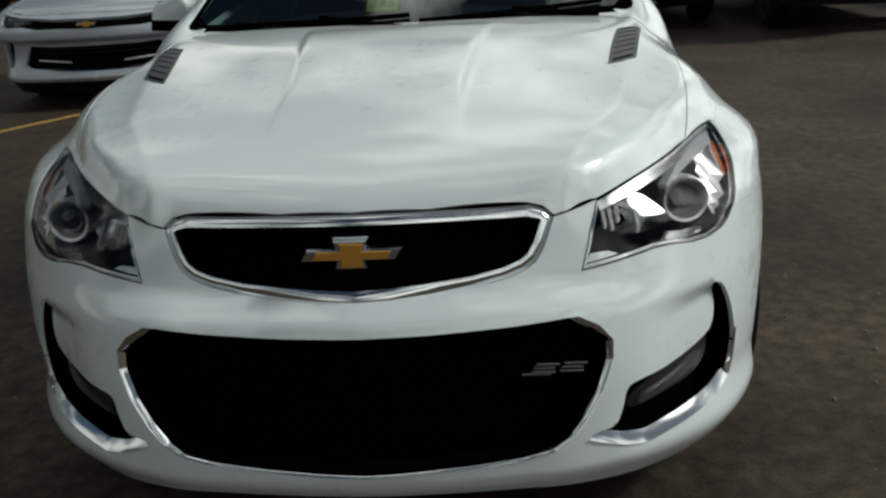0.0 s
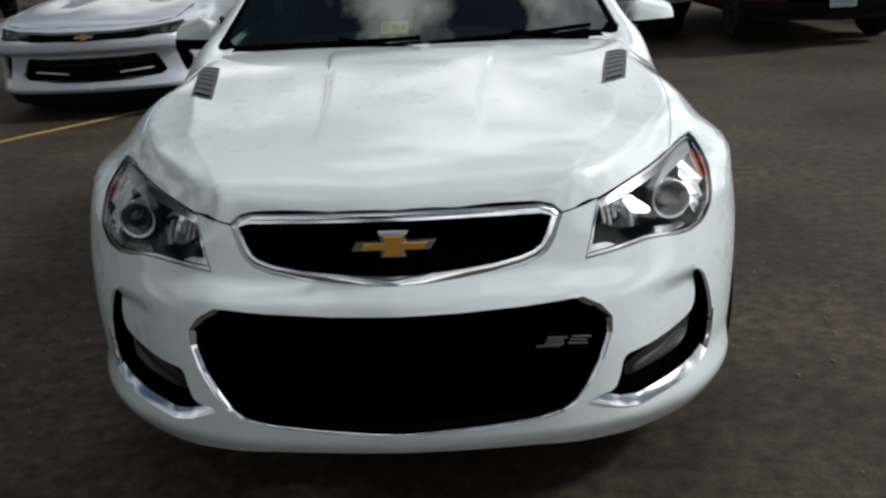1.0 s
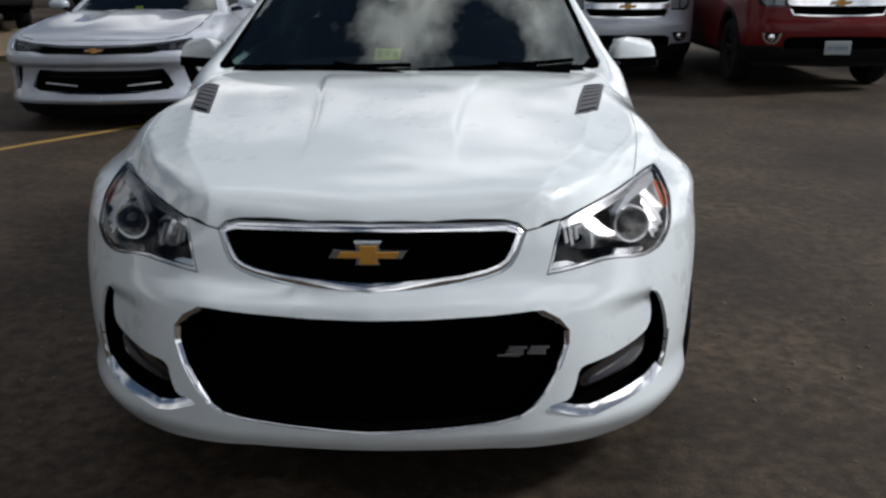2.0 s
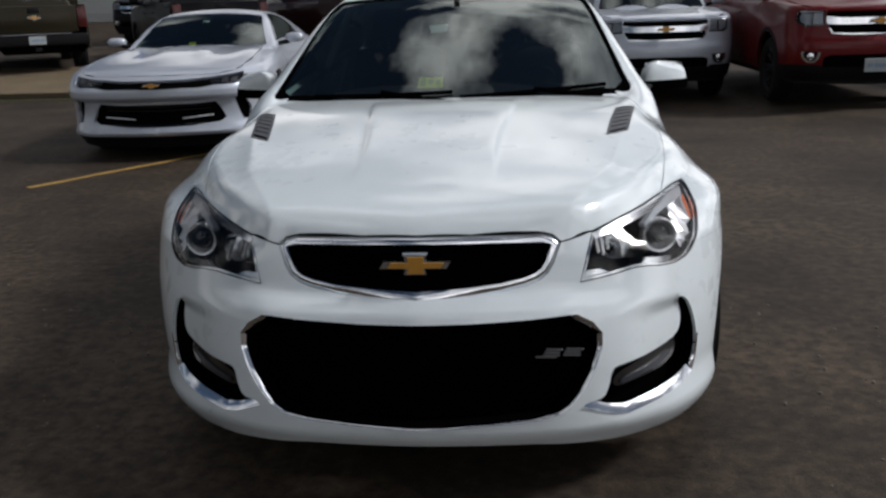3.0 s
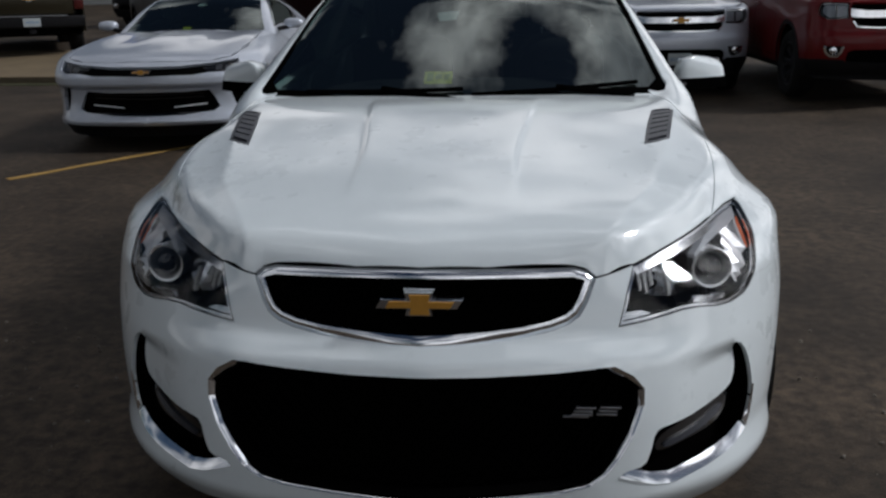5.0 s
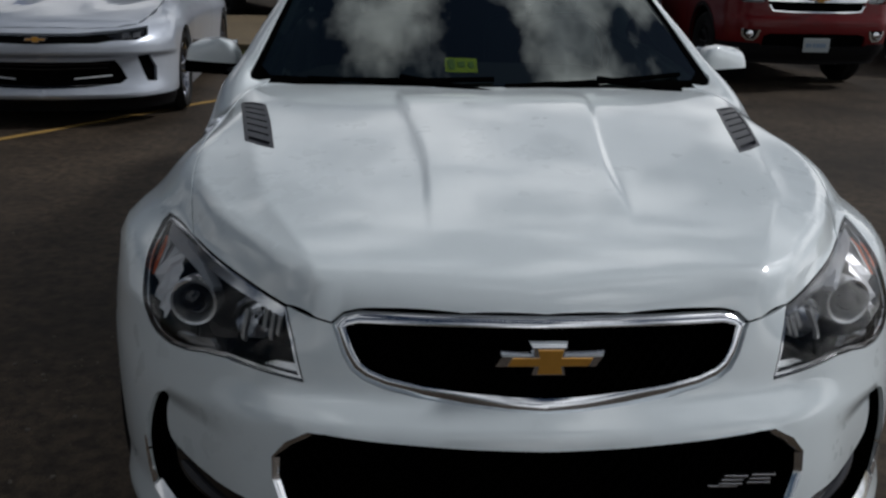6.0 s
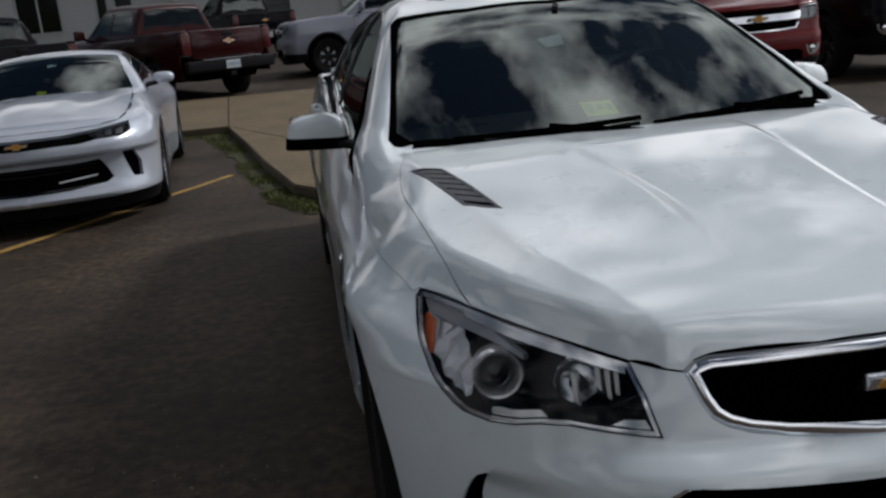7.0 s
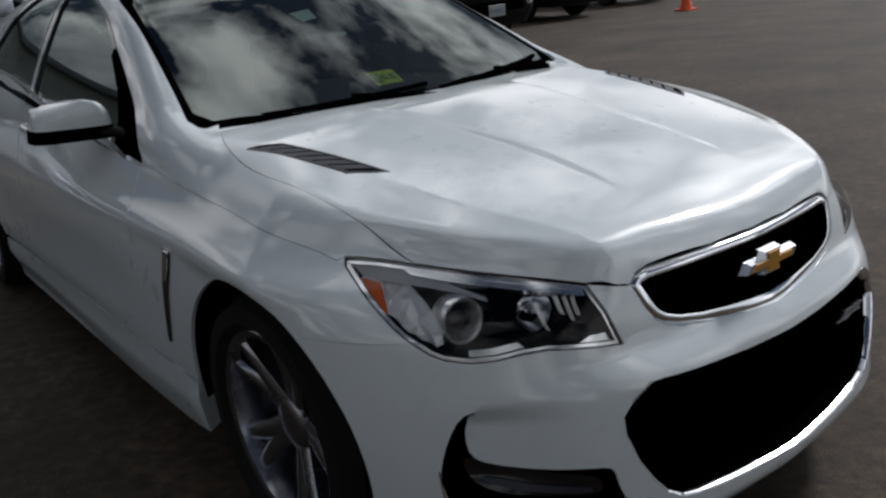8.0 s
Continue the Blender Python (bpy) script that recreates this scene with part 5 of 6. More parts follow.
def mirror_unit(car, sgn):
    """A door mirror: white cap, black lower band and stalk."""
    base = part("door_mirror", mirror_skin(sgn, 0.976, 1.058, 1.0), WHITE, car, "white door mirror with a black lower band")
    part("mirror_band", mirror_skin(sgn, 0.938, 0.977, 1.02), NET, base, "black mirror band")
    part("mirror_arm", tube(spline([(sgn * 0.755, 1.60, 0.938), (sgn * 0.80, 1.66, 0.953), (sgn * 0.87, 1.73, 0.957)], 5), 0.022, 10, flat=0.75), PLASTIC, base)
    sail = dome_of(GH.flank(np.array([(1.455, 0.886), (1.545, 0.998), (1.70, 1.084), (1.88, 1.178), (1.89, 1.155), (1.75, 1.055), (1.69, 0.98), (1.68, 0.902)]), 1))
    panel("mirror_sail", GH, dome, sail if sgn > 0 else flip(sail), NET, base, h=0.02, depth=0.012, off=0.006, edge=0.012)
    bm = slab(sgn * 0.825 if sgn > 0 else -0.985, 0.985 if sgn > 0 else -0.825, 1.832, 1.836, 0.955, 1.04, 0.001, 1)
    part("mirror_glass", bm, CHROME, base)


def mirror_skin(sgn, z0, z1, k):
    bm = bmesh.new()
    rings = []
    n = 28
    for j in range(9):
        t = j / 8
        z = z0 + (z1 - z0) * t
        dome_k = math.sqrt(max(0.0, 1 - (t if k == 1.0 else 0.0) ** 4))
        ring = []
        for i in range(n):
            a = 2 * math.pi * i / n
            c, s = math.copysign(abs(math.cos(a)) ** 0.38, math.cos(a)), math.copysign(abs(math.sin(a)) ** 0.55, math.sin(a))
            rx, ry = 0.104 * k * (0.62 + 0.38 * dome_k), 0.068 * k * (0.5 + 0.5 * dome_k)
            x = 0.898 + rx * c + (0.026 * t * t * max(-c, 0) if k == 1.0 else 0.0) + (z - 0.96) * -0.15 * (c > 0)
            y = 1.765 + ry * s + 0.05 * c
            ring.append(bm.verts.new((sgn * x, y, z - (0.15 * t * max(x - 0.85, 0) if k == 1.0 else 0.0))))
        rings.append(ring)
    for p, q in zip(rings, rings[1:]):
        for i in range(n):
            bm.faces.new((p[i], p[(i + 1) % n], q[(i + 1) % n], q[i]))
    bm.faces.new(rings[0]), bm.faces.new(rings[-1])
    return bm


WS = [(0, 0.950), (0.40, 0.955), (0.690, 0.968), (0.703, 0.990), (0.655, 1.12), (0.612, 1.24), (0.578, 1.320), (0.550, 1.338), (0.30, 1.351), (0, 1.355)]

WS_IN = [(0, 0.972), (0.40, 0.977), (0.640, 0.990), (0.672, 1.012), (0.636, 1.12), (0.594, 1.24), (0.560, 1.312), (0.536, 1.329), (0.30, 1.342), (0, 1.346)]


def cabin_top(car):
    """Roof, pillars, panes and what shows through them."""
    ws = both(dome_of(GH.front(np.array(WS))))
    def win(pts):
        return dome_of(GH.flank(np.array(pts, float), 1))
    w1 = win([(1.465, 0.893), (1.55, 0.995), (1.70, 1.08), (1.88, 1.175), (2.08, 1.28), (2.24, 1.325), (2.44, 1.360), (2.58, 1.372), (2.63, 1.15), (2.64, 0.995)])
    w2 = win([(2.71, 1.002), (2.69, 1.15), (2.64, 1.374), (2.75, 1.378), (2.95, 1.362), (3.15, 1.30), (3.40, 1.16), (3.52, 1.075)])
    rear = both(dome_of(np.array([(0, 3.62, 1.35), (0.48, 3.62, 1.33), (0.60, 4.10, 1.06), (0, 4.16, 1.06)])))
    belt = GH.flank(np.array([(1.45, 0.872), (1.62, 0.884), (2.0, 0.916), (2.47, 0.960), (3.0, 1.006), (3.54, 1.048)]), 1)
    base = both(dome_of(np.concatenate([[(0, 1.05, 0.90), (0.45, 1.12, 0.90), (0.64, 1.22, 0.90), (0.72, 1.30, 0.89), (0.77, 1.38, 0.88)], belt, [(0.72, 4.0, 1.0), (0.45, 4.33, 0.98), (0, 4.4, 0.98)]])))
    roof = panel("roof", GH, dome, base, WHITE, car, [ws, w1, flip(w1), w2, flip(w2), rear], h=0.028, gap=0.0, depth=0.02, edge=0.014)
    g = panel("windscreen", GH, dome, inset(ws, 0.001), GLASS, car, h=0.05, depth=0.0, off=-0.004, edge=0.03, label="windscreen reflecting clouds")
    g.visible_shadow = False
    panel("windscreen_edge", GH, dome, inset(ws, 0.0005), NET, car, [both(dome_of(GH.front(np.array(WS_IN))))], h=0.03, depth=0.0, off=-0.002, edge=0.02, label="black windscreen border")
    for w in (w1, flip(w1), w2, flip(w2)):
        pane = panel("side_window", GH, dome, inset(w, 0.001), SIDE_GLASS, car, h=0.05, depth=0.0, off=-0.006, edge=0.03)
        pane.visible_shadow = False
        panel("window_seal", GH, dome, inset(w, -0.006), GLOSS_BLACK, pane, [inset(w, 0.006)], h=0.02, depth=0.006, off=0.002, edge=0.012)
    for k in (1, -1):
        strip = win([(1.56, 0.892), (2.47, 0.980), (3.54, 1.068), (3.54, 1.056), (2.47, 0.966), (1.56, 0.879)])
        panel("belt_trim", GH, dome, strip if k > 0 else flip(strip), CHROME, car, h=0.02, depth=0.01, off=0.008, edge=0.02, label="bright belt trim")
    hatch = both(dome_of(GH.plan(np.array([(0, 2.16), (0.36, 2.17), (0.40, 2.22), (0.40, 2.58), (0.36, 2.63), (0, 2.64)]))))
    top = panel("sunroof", GH, dome, hatch, GLOSS_BLACK, car, h=0.06, depth=0.004, off=0.003, edge=0.03, label="dark glass sunroof panel")
    panel("sunroof_seal", GH, dome, inset(hatch, -0.008), PLASTIC, top, [inset(hatch, 0.001)], h=0.03, depth=0.003, off=0.002, edge=0.03)
    pane = panel("rear_window", GH, dome, inset(rear, 0.001), SIDE_GLASS, car, h=0.06, depth=0.0, off=-0.006, edge=0.04)
    pane.visible_shadow = False
    # cowl, wipers
    panel("cowl", SEDAN, SEDAN.plan, both([(0, 1.13), (0.30, 1.16), (0.62, 1.255), (0.64, 1.33), (0.3, 1.28), (0, 1.26)]), PLASTIC, car, h=0.05, depth=0.0, off=-0.012, edge=0.03)
    for x0, x1, lift in ((-0.52, 0.02, 0.0), (0.05, 0.60, 0.004)):
        wiper(car, x0, x1)
    # inside
    part("dashboard", egg(0, 1.72, 0.80, 0.68, 0.42, 0.165, 0.5, 30, 12), CABIN, car, "black dashboard")
    part("floor_pan", slab(-0.66, 0.66, 1.3, 3.9, 0.35, 0.40, 0.02, 1), CABIN, car)
    for x in (-0.36, 0.36):
        seat = part("seat", slab(x - 0.24, x + 0.24, 2.45, 2.62, 0.45, 1.10, 0.06, 3), SEAT, car, "black leather seat")
        part("headrest", slab(x - 0.13, x + 0.13, 2.50, 2.60, 1.14, 1.30, 0.045, 3), SEAT, seat)
        part("headrest_post", tube([(x - 0.05, 2.55, 1.08), (x - 0.05, 2.55, 1.16)], 0.007), SATIN, seat)
    part("rear_seat", slab(-0.60, 0.60, 3.45, 3.65, 0.45, 1.15, 0.07, 3), SEAT, car)
    for x in (-0.34, 0.34):
        part("headrest", slab(x - 0.14, x + 0.14, 3.50, 3.60, 1.16, 1.28, 0.04, 3), SEAT, car)
    part("parcel_shelf", slab(-0.62, 0.62, 3.6, 4.1, 1.08, 1.14, 0.02, 2), CABIN, car)
    sw = part("steering_wheel", tube([(0.36 + 0.18 * math.cos(a), 2.02 - 0.07 * math.sin(a), 0.97 + 0.165 * math.sin(a)) for a in np.linspace(0, 2 * math.pi, 29)[:-1]], 0.014, 8, True), CABIN, car)
    part("wheel_boss", egg(0.36, 2.0, 0.97, 0.08, 0.04, 0.06, 0.8), CABIN, sw)
    rv = part("rear_view_mirror", slab(-0.12, 0.12, 1.90, 1.93, 1.262, 1.325, 0.012, 2), CABIN, car)
    part("mirror_stem", tube([(0, 1.905, 1.31), (0, 1.885, 1.335)], 0.012), CABIN, rv)
    glass_patch("hang_tag", [(-0.115, 1.255), (-0.03, 1.262), (-0.035, 1.232), (-0.10, 1.226)], PAPER, car, -0.03, "pale hanging tag")
    st = glass_patch("inspection_sticker", [(-0.118, 1.052), (-0.022, 1.052), (-0.022, 1.018), (-0.118, 1.018)], STICKER, car, -0.008, "yellow green windscreen sticker")
    for a, b, c, d in ((-0.108, -0.088, 1.047, 1.024), (-0.078, -0.058, 1.043, 1.030), (-0.048, -0.032, 1.043, 1.028)):
        glass_patch("sticker_bar", [(a, c), (b, c), (b, d), (a, d)], STICKER_INK, st, -0.006)


def glass_patch(name, pts, mat, parent, off, label=""):
    p = GH.front(np.array(pts, float))
    n = GH.normal(p)
    q = p + n * off
    bm = bmesh.new()
    a = [bm.verts.new(tuple(v)) for v in q]
    b = [bm.verts.new(tuple(v)) for v in q - n * 0.001]
    bm.faces.new(a), bm.faces.new(b)
    for i in range(len(a)):
        bm.faces.new((a[i], a[(i + 1) % len(a)], b[(i + 1) % len(a)], b[i]))
    return part(name, bm, mat, parent, label, smooth=False)


def wiper(car, x0, x1):
    xs = np.linspace(x0, x1, 12)
    z = 0.978 + 0.016 * (xs - x0) / (x1 - x0) + 0.016 * xs * xs
    p = GH.front(np.stack([xs, z], 1))
    p = p + GH.normal(p) * 0.006
    blade = part("wiper", tube([tuple(v) for v in p], 0.008, 6), NET, car, "black wiper")
    xa = np.linspace(x1 - 0.02, (x0 + x1) / 2, 8)
    za = np.linspace(0.960, 0.990, 8)
    p = GH.front(np.stack([xa, za], 1))
    p = p + GH.normal(p) * 0.013
    part("wiper_arm", tube([tuple(v) for v in p], 0.010, 6), NET, blade)


sedan()


# ---------------------------------------------------------------- silver coupe
C_NOSE = curve([(0.10, 0.09), (0.17, 0.05), (0.215, 0.0), (0.24, -0.04), (0.275, -0.035), (0.305, 0.015), (0.45, 0.045), (0.535, 0.035), (0.575, -0.032), (0.65, -0.03), (0.70, 0.01), (0.75, 0.05), (0.9, 0.10)])
C_CROWN = curve([(-0.2, 0.74), (0.0, 0.775), (0.3, 0.84), (0.8, 0.90), (1.4, 0.945), (1.7, 0.955), (2.6, 0.96), (3.6, 1.0), (4.4, 1.0), (4.8, 0.95)])
C_FLANK = curve([(0.10, 0.87), (0.20, 0.905), (0.45, 0.925), (0.62, 0.93), (0.74, 0.925), (0.84, 0.885), (0.92, 0.81), (1.0, 0.70)])


def coupe_d(p):
    x, y, z = np.abs(p[:, 0]), p[:, 1], p[:, 2]
    front = C_NOSE(z) + 0.20 * x * x - y
    flare = 0.03 * bump(y, 0.97, 0.42) * (1 - step(z, 0.7, 0.86)) + 0.045 * bump(y, 3.75, 0.6) * (1 - step(z, 0.75, 0.95))
    waist = -0.02 * bump(y, 2.3, 0.7) * bump(z, 0.5, 0.2)
    side = x - C_FLANK(z) - flare - waist + 0.06 * step(y, 4.1, 4.8)
    tail = y - 4.72 + 0.12 * x * x + 0.3 * np.abs(z - 0.75)
    top = z - C_CROWN(y) + 0.06 * x * x
    top = top - 0.022 * step(y, 0.3, 1.4) * step(x, 0.40, 0.66) - 0.014 * (1 - step(x, 0.14, 0.34)) * step(y, 0.35, 1.0)
    body = smax(smax(front, side, 0.36), tail, 0.25)
    return smax(body, top, 0.09)


def coupe_gh_d(p):
    x, y, z = np.abs(p[:, 0]), p[:, 1], p[:, 2]
    front = 1.50 + 0.32 * x * x + 2.0 * (z - 0.93) + 0.4 * (z - 0.93) ** 2 - y
    dz = z - 0.95
    side = x - 0.80 + 0.50 * dz + 0.5 * dz * dz + 0.05 * step(y, 3.0, 4.2)
    top = z - 1.318 + 0.14 * x * x + 0.09 * (y - 2.7) ** 2
    tail = y - 4.35 + 2.4 * (z - 0.98)
    return smax(smax(smax(front / 2.2, side, 0.05), tail / 2.4, 0.10), top, 0.09)


COUPE = Shell(coupe_d, 0.95, 3.8)
COUPE_GH = Shell(coupe_gh_d, 2.7, 2.75, 1.2, 2.7)


def coupe():
    car = thing("coupe", pose(-2.98, 5.50, 0.0, 0, 0, 4.5), "silver two-door coupe with slim black grille on asphalt", "car")
    ring, plan = COUPE.ring, COUPE.plan

    def cf(pts):
        return COUPE.ring_of(COUPE.front(np.array(pts, float)))

    def cs(pts):
        return COUPE.ring_of(COUPE.flank(np.array(pts, float), 1))

    def carc(y, a0, a1, n=14, r=0.385):
        return [(y + r * math.cos(radians(a0 + (a1 - a0) * k / n)), 0.345 + r * math.sin(radians(a0 + (a1 - a0) * k / n))) for k in range(n + 1)]

    slot = both(cf([(0, 0.722), (0.30, 0.724), (0.55, 0.742), (0.765, 0.770), (0.775, 0.70), (0.70, 0.672), (0.55, 0.672), (0.42, 0.652), (0.25, 0.652), (0, 0.645)]))
    low = both(cf([(0, 0.505), (0.35, 0.507), (0.53, 0.520), (0.57, 0.46), (0.61, 0.375), (0.56, 0.340), (0.30, 0.312), (0, 0.305)]))
    vent = cf([(0.70, 0.55), (0.785, 0.555), (0.812, 0.45), (0.808, 0.34), (0.745, 0.35), (0.715, 0.44)])
    hood_line = [(0, 0.075), (0.30, 0.092), (0.55, 0.14), (0.70, 0.235), (0.74, 0.40), (0.755, 0.8), (0.74, 1.3), (0.70, 1.62)]
    edge3 = COUPE.ring_of(plan(np.array(hood_line)))
    half = np.concatenate([edge3, cs([(1.75, 0.925), (2.9, 0.945), (3.6, 0.965), (3.8, 0.965)]), [(3.0 + 0.95 * math.pi - 0.5, 0.94), (0.95 * math.pi + 2.85 - 0.01, 0.93), (0.95 * math.pi + 2.85 - 0.01, 0.25), (0.95 * math.pi + 2.85 - 0.8, 0.22)],
                           cs([(4.16, 0.20)] + carc(3.77, -12, 192, 24) + [(3.35, 0.15), (1.4, 0.15)] + carc(0.95, -12, 192, 24) + [(0.56, 0.24)]), cf([(0.72, 0.238), (0.5, 0.234), (0.25, 0.230), (0, 0.228)])])
    for sg in (1, -1):
        q = half if sg > 0 else flip(half)
        m0 = (lambda a: a) if sg > 0 else flip
        def clip(poly):
            keep = [p for p in (poly if sg > 0 else flip(poly)) if p[0] >= -1e-6]
            return m0(np.array(keep)) if keep else None
        # the grille openings cut into the middle line, so each half is traced round them
        s_half, l_half = cf([(0, 0.722), (0.30, 0.724), (0.55, 0.742), (0.765, 0.770), (0.775, 0.70), (0.70, 0.672), (0.55, 0.672), (0.42, 0.652), (0.25, 0.652), (0, 0.645)]), cf([(0, 0.505), (0.35, 0.507), (0.53, 0.520), (0.57, 0.46), (0.61, 0.375), (0.56, 0.340), (0.30, 0.312), (0, 0.305)])
        whole = np.concatenate([half, l_half[::-1], s_half[::-1]])
        panel("body_side", COUPE, ring, m0(whole), SILVER, car, [m0(vent)], h=0.035, gap=0.0, depth=0.03, edge=0.016)
        panel("vent", COUPE, ring, m0(vent), NET, car, h=0.04, depth=0.0, off=-0.03)
        lampo = cf([(0.48, 0.728), (0.60, 0.742), (0.755, 0.762), (0.762, 0.712), (0.70, 0.684), (0.56, 0.684)])
        lampl = panel("headlamp", COUPE, ring, m0(lampo), LENS, car, h=0.03, depth=0.0, off=-0.004, edge=0.02, label="slim dark headlamp")
        lampl.visible_shadow = False
        panel("lamp_base", COUPE, ring, m0(lampo), GLOSS_BLACK, lampl, h=0.03, depth=0.0, off=-0.03, edge=0.02)
        for a, b in ((0.60, 0.65), (0.68, 0.73)):
            panel("lamp_reflector", COUPE, ring, m0(cf([(a, 0.735), (b, 0.742), (b, 0.705), (a, 0.700)])), VENT_GREY, lampl, h=0.02, depth=0.01, off=-0.022, edge=0.012)
        panel("lip_light", COUPE, ring, m0(cf([(0.22, 0.385), (0.50, 0.408), (0.50, 0.398), (0.22, 0.376)])), SATIN, car, h=0.02, depth=0.02, off=-0.025, edge=0.015, label="bright strip in the lower grille")
        panel("splitter", COUPE, ring, m0(np.concatenate([cf([(0.0, 0.226), (0.5, 0.232), (0.72, 0.236)]), cs([(0.55, 0.238), (0.55, 0.12)]), cf([(0.72, 0.125), (0.4, 0.120), (0, 0.118)])])), PLASTIC, car, h=0.03, depth=0.08, off=-0.010, edge=0.02, label="black front splitter")
        # shade of the coupe's wells is put into the liner's colour
        for yy in (0.95, 3.77):
            panel("arch_liner", COUPE, ring, m0(cs(carc(yy, 0, 180, 14, 0.41) + [(yy - 0.41, 0.2), (yy + 0.41, 0.2)])), DARK, car, h=0.1, depth=0.0, off=-0.28)
            wheel(car, sg * (0.815 if yy < 2 else 0.84), yy, 0.345, 0.345, 0.245, sg, 0.255)
        door = cs([(1.66, 0.92), (2.9, 0.945), (2.95, 0.6), (2.85, 0.25), (1.62, 0.22), (1.60, 0.6)])
        lines = inset(door, 0.004)
        panel("door_gap", COUPE, ring, m0(door), DARK, car, [m0(lines)], h=0.03, depth=0.0, off=0.0015, edge=0.02)
        mb = part("door_mirror", egg(sg * 0.975, 1.93, 1.0, 0.100, 0.06, 0.052, 0.75), SILVER, car, "silver door mirror")
        part("mirror_arm", tube([(sg * 0.82, 1.86, 0.945), (sg * 0.92, 1.91, 0.965)], 0.022, 8), PLASTIC, mb)
    # near-black sheets fill the coupe's openings with painted shade
    panel("grille", COUPE, ring, inset(slot, -0.002), DARK, car, h=0.04, depth=0.0, off=-0.035, label="slim black upper grille")
    panel("lower_grille", COUPE, ring, inset(low, -0.002), DARK, car, h=0.04, depth=0.0, off=-0.06, label="shade-black sheet behind the lower grille")
    for z in (0.33, 0.45, 0.48):
        panel("grille_bar", COUPE, ring, both(cf([(0, z), (0.50, z + 0.012), (0.50, z + 0.004), (0, z - 0.008)])), GLOSS_BLACK, car, h=0.03, depth=0.02, off=-0.03, edge=0.02)
    bt = part("badge", bowtie(0, -0.045, 0.684, 0.17, 0.05, 0.03), CHROME, car, smooth=False)
    part("badge_face", bowtie(0, -0.049, 0.684, 0.155, 0.044, 0.01, 0.003), GOLD, bt, "gold badge face", smooth=False)
    panel("bonnet", COUPE, plan, both(np.array(hood_line + [(0.45, 1.56), (0, 1.50)])), SILVER, car, h=0.03, gap=0.002, depth=0.02, edge=0.02)
    panel("boot_lid", COUPE, plan, both([(0, 4.0), (0.7, 4.0), (0.68, 4.6), (0, 4.68)]), SILVER, car, h=0.08, depth=0.02, edge=0.04)
    part("underbody", slab(-0.60, 0.60, 0.12, 4.5, 0.16, 0.62, 0.05, 1), DARK, car)
    # cabin
    mid, k = (0, 2.75, 0.68), 0.45
    dm, dmo = (lambda uv: dome(uv, COUPE_GH, mid, k)), (lambda q: dome_of(q, mid, k))
    ws = both(dmo(COUPE_GH.front(np.array([(0, 0.92), (0.5, 0.925), (0.70, 0.935), (0.71, 0.955), (0.60, 1.17), (0.565, 1.235), (0.3, 1.265), (0, 1.272)]))))
    w1 = dmo(COUPE_GH.flank(np.array([(1.86, 0.975), (2.25, 1.17), (2.45, 1.235), (2.75, 1.245), (3.05, 1.20), (3.30, 1.10), (3.35, 1.01), (2.6, 0.985)]), 1))
    base = both(dmo(np.array([(0, 1.40, 0.88), (0.45, 1.46, 0.88), (0.74, 1.62, 0.88), (0.80, 1.9, 0.89), (0.80, 2.7, 0.90), (0.78, 3.4, 0.92), (0.7, 4.1, 0.95), (0.4, 4.4, 0.95), (0, 4.42, 0.95)])))
    panel("roof", COUPE_GH, dm, base, SILVER, car, [ws, w1, flip(w1)], h=0.04, depth=0.02, edge=0.02)
    g = panel("windscreen", COUPE_GH, dm, inset(ws, 0.001), GLASS, car, h=0.06, depth=0.0, off=-0.004, edge=0.04)
    g.visible_shadow = False
    panel("windscreen_edge", COUPE_GH, dm, ws, GLOSS_BLACK, car, [inset(ws, 0.02)], h=0.04, depth=0.0, off=-0.006, edge=0.03)
    for w in (w1, flip(w1)):
        pn = panel("side_window", COUPE_GH, dm, inset(w, 0.001), SIDE_GLASS, car, h=0.06, depth=0.0, off=-0.004, edge=0.04)
        pn.visible_shadow = False
        panel("window_seal", COUPE_GH, dm, inset(w, -0.01), GLOSS_BLACK, pn, [inset(w, 0.008)], h=0.03, depth=0.004, off=0.002, edge=0.02)
    part("dashboard", egg(0, 2.0, 0.78, 0.66, 0.4, 0.15, 0.5), CABIN, car)
    for x in (-0.36, 0.36):
        st = part("seat", slab(x - 0.23, x + 0.23, 2.75, 2.92, 0.4, 1.02, 0.06, 2), SEAT, car)
        part("headrest", slab(x - 0.12, x + 0.12, 2.78, 2.88, 1.04, 1.18, 0.04, 2), SEAT, st)
    for nm, pts, mt in (("hang_tag", [(-0.05, 1.215), (0.03, 1.215), (0.03, 1.195), (-0.05, 1.195)], PAPER), ("inspection_sticker", [(-0.10, 1.00), (-0.02, 1.00), (-0.02, 0.97), (-0.10, 0.97)], STICKER)):
        q = COUPE_GH.front(np.array(pts))
        q = q + COUPE_GH.normal(q) * -0.012
        bm = bmesh.new()
        a = [bm.verts.new(tuple(v)) for v in q]
        b = [bm.verts.new((v[0], v[1] + 0.001, v[2] - 0.001)) for v in q]
        bm.faces.new(a), bm.faces.new(b)
        for i in range(4):
            bm.faces.new((a[i], a[(i + 1) % 4], b[(i + 1) % 4], b[i]))
        part(nm, bm, mt, car, smooth=False)
    return car


coupe()


# ---------------------------------------------------------------- pickup trucks
T_NOSE = curve([(0.30, 0.06), (0.38, 0.0), (0.45, -0.03), (0.60, -0.05), (0.72, -0.045), (0.78, -0.015), (0.90, 0.0), (1.02, 0.015), (1.10, 0.04), (1.3, 0.10)])
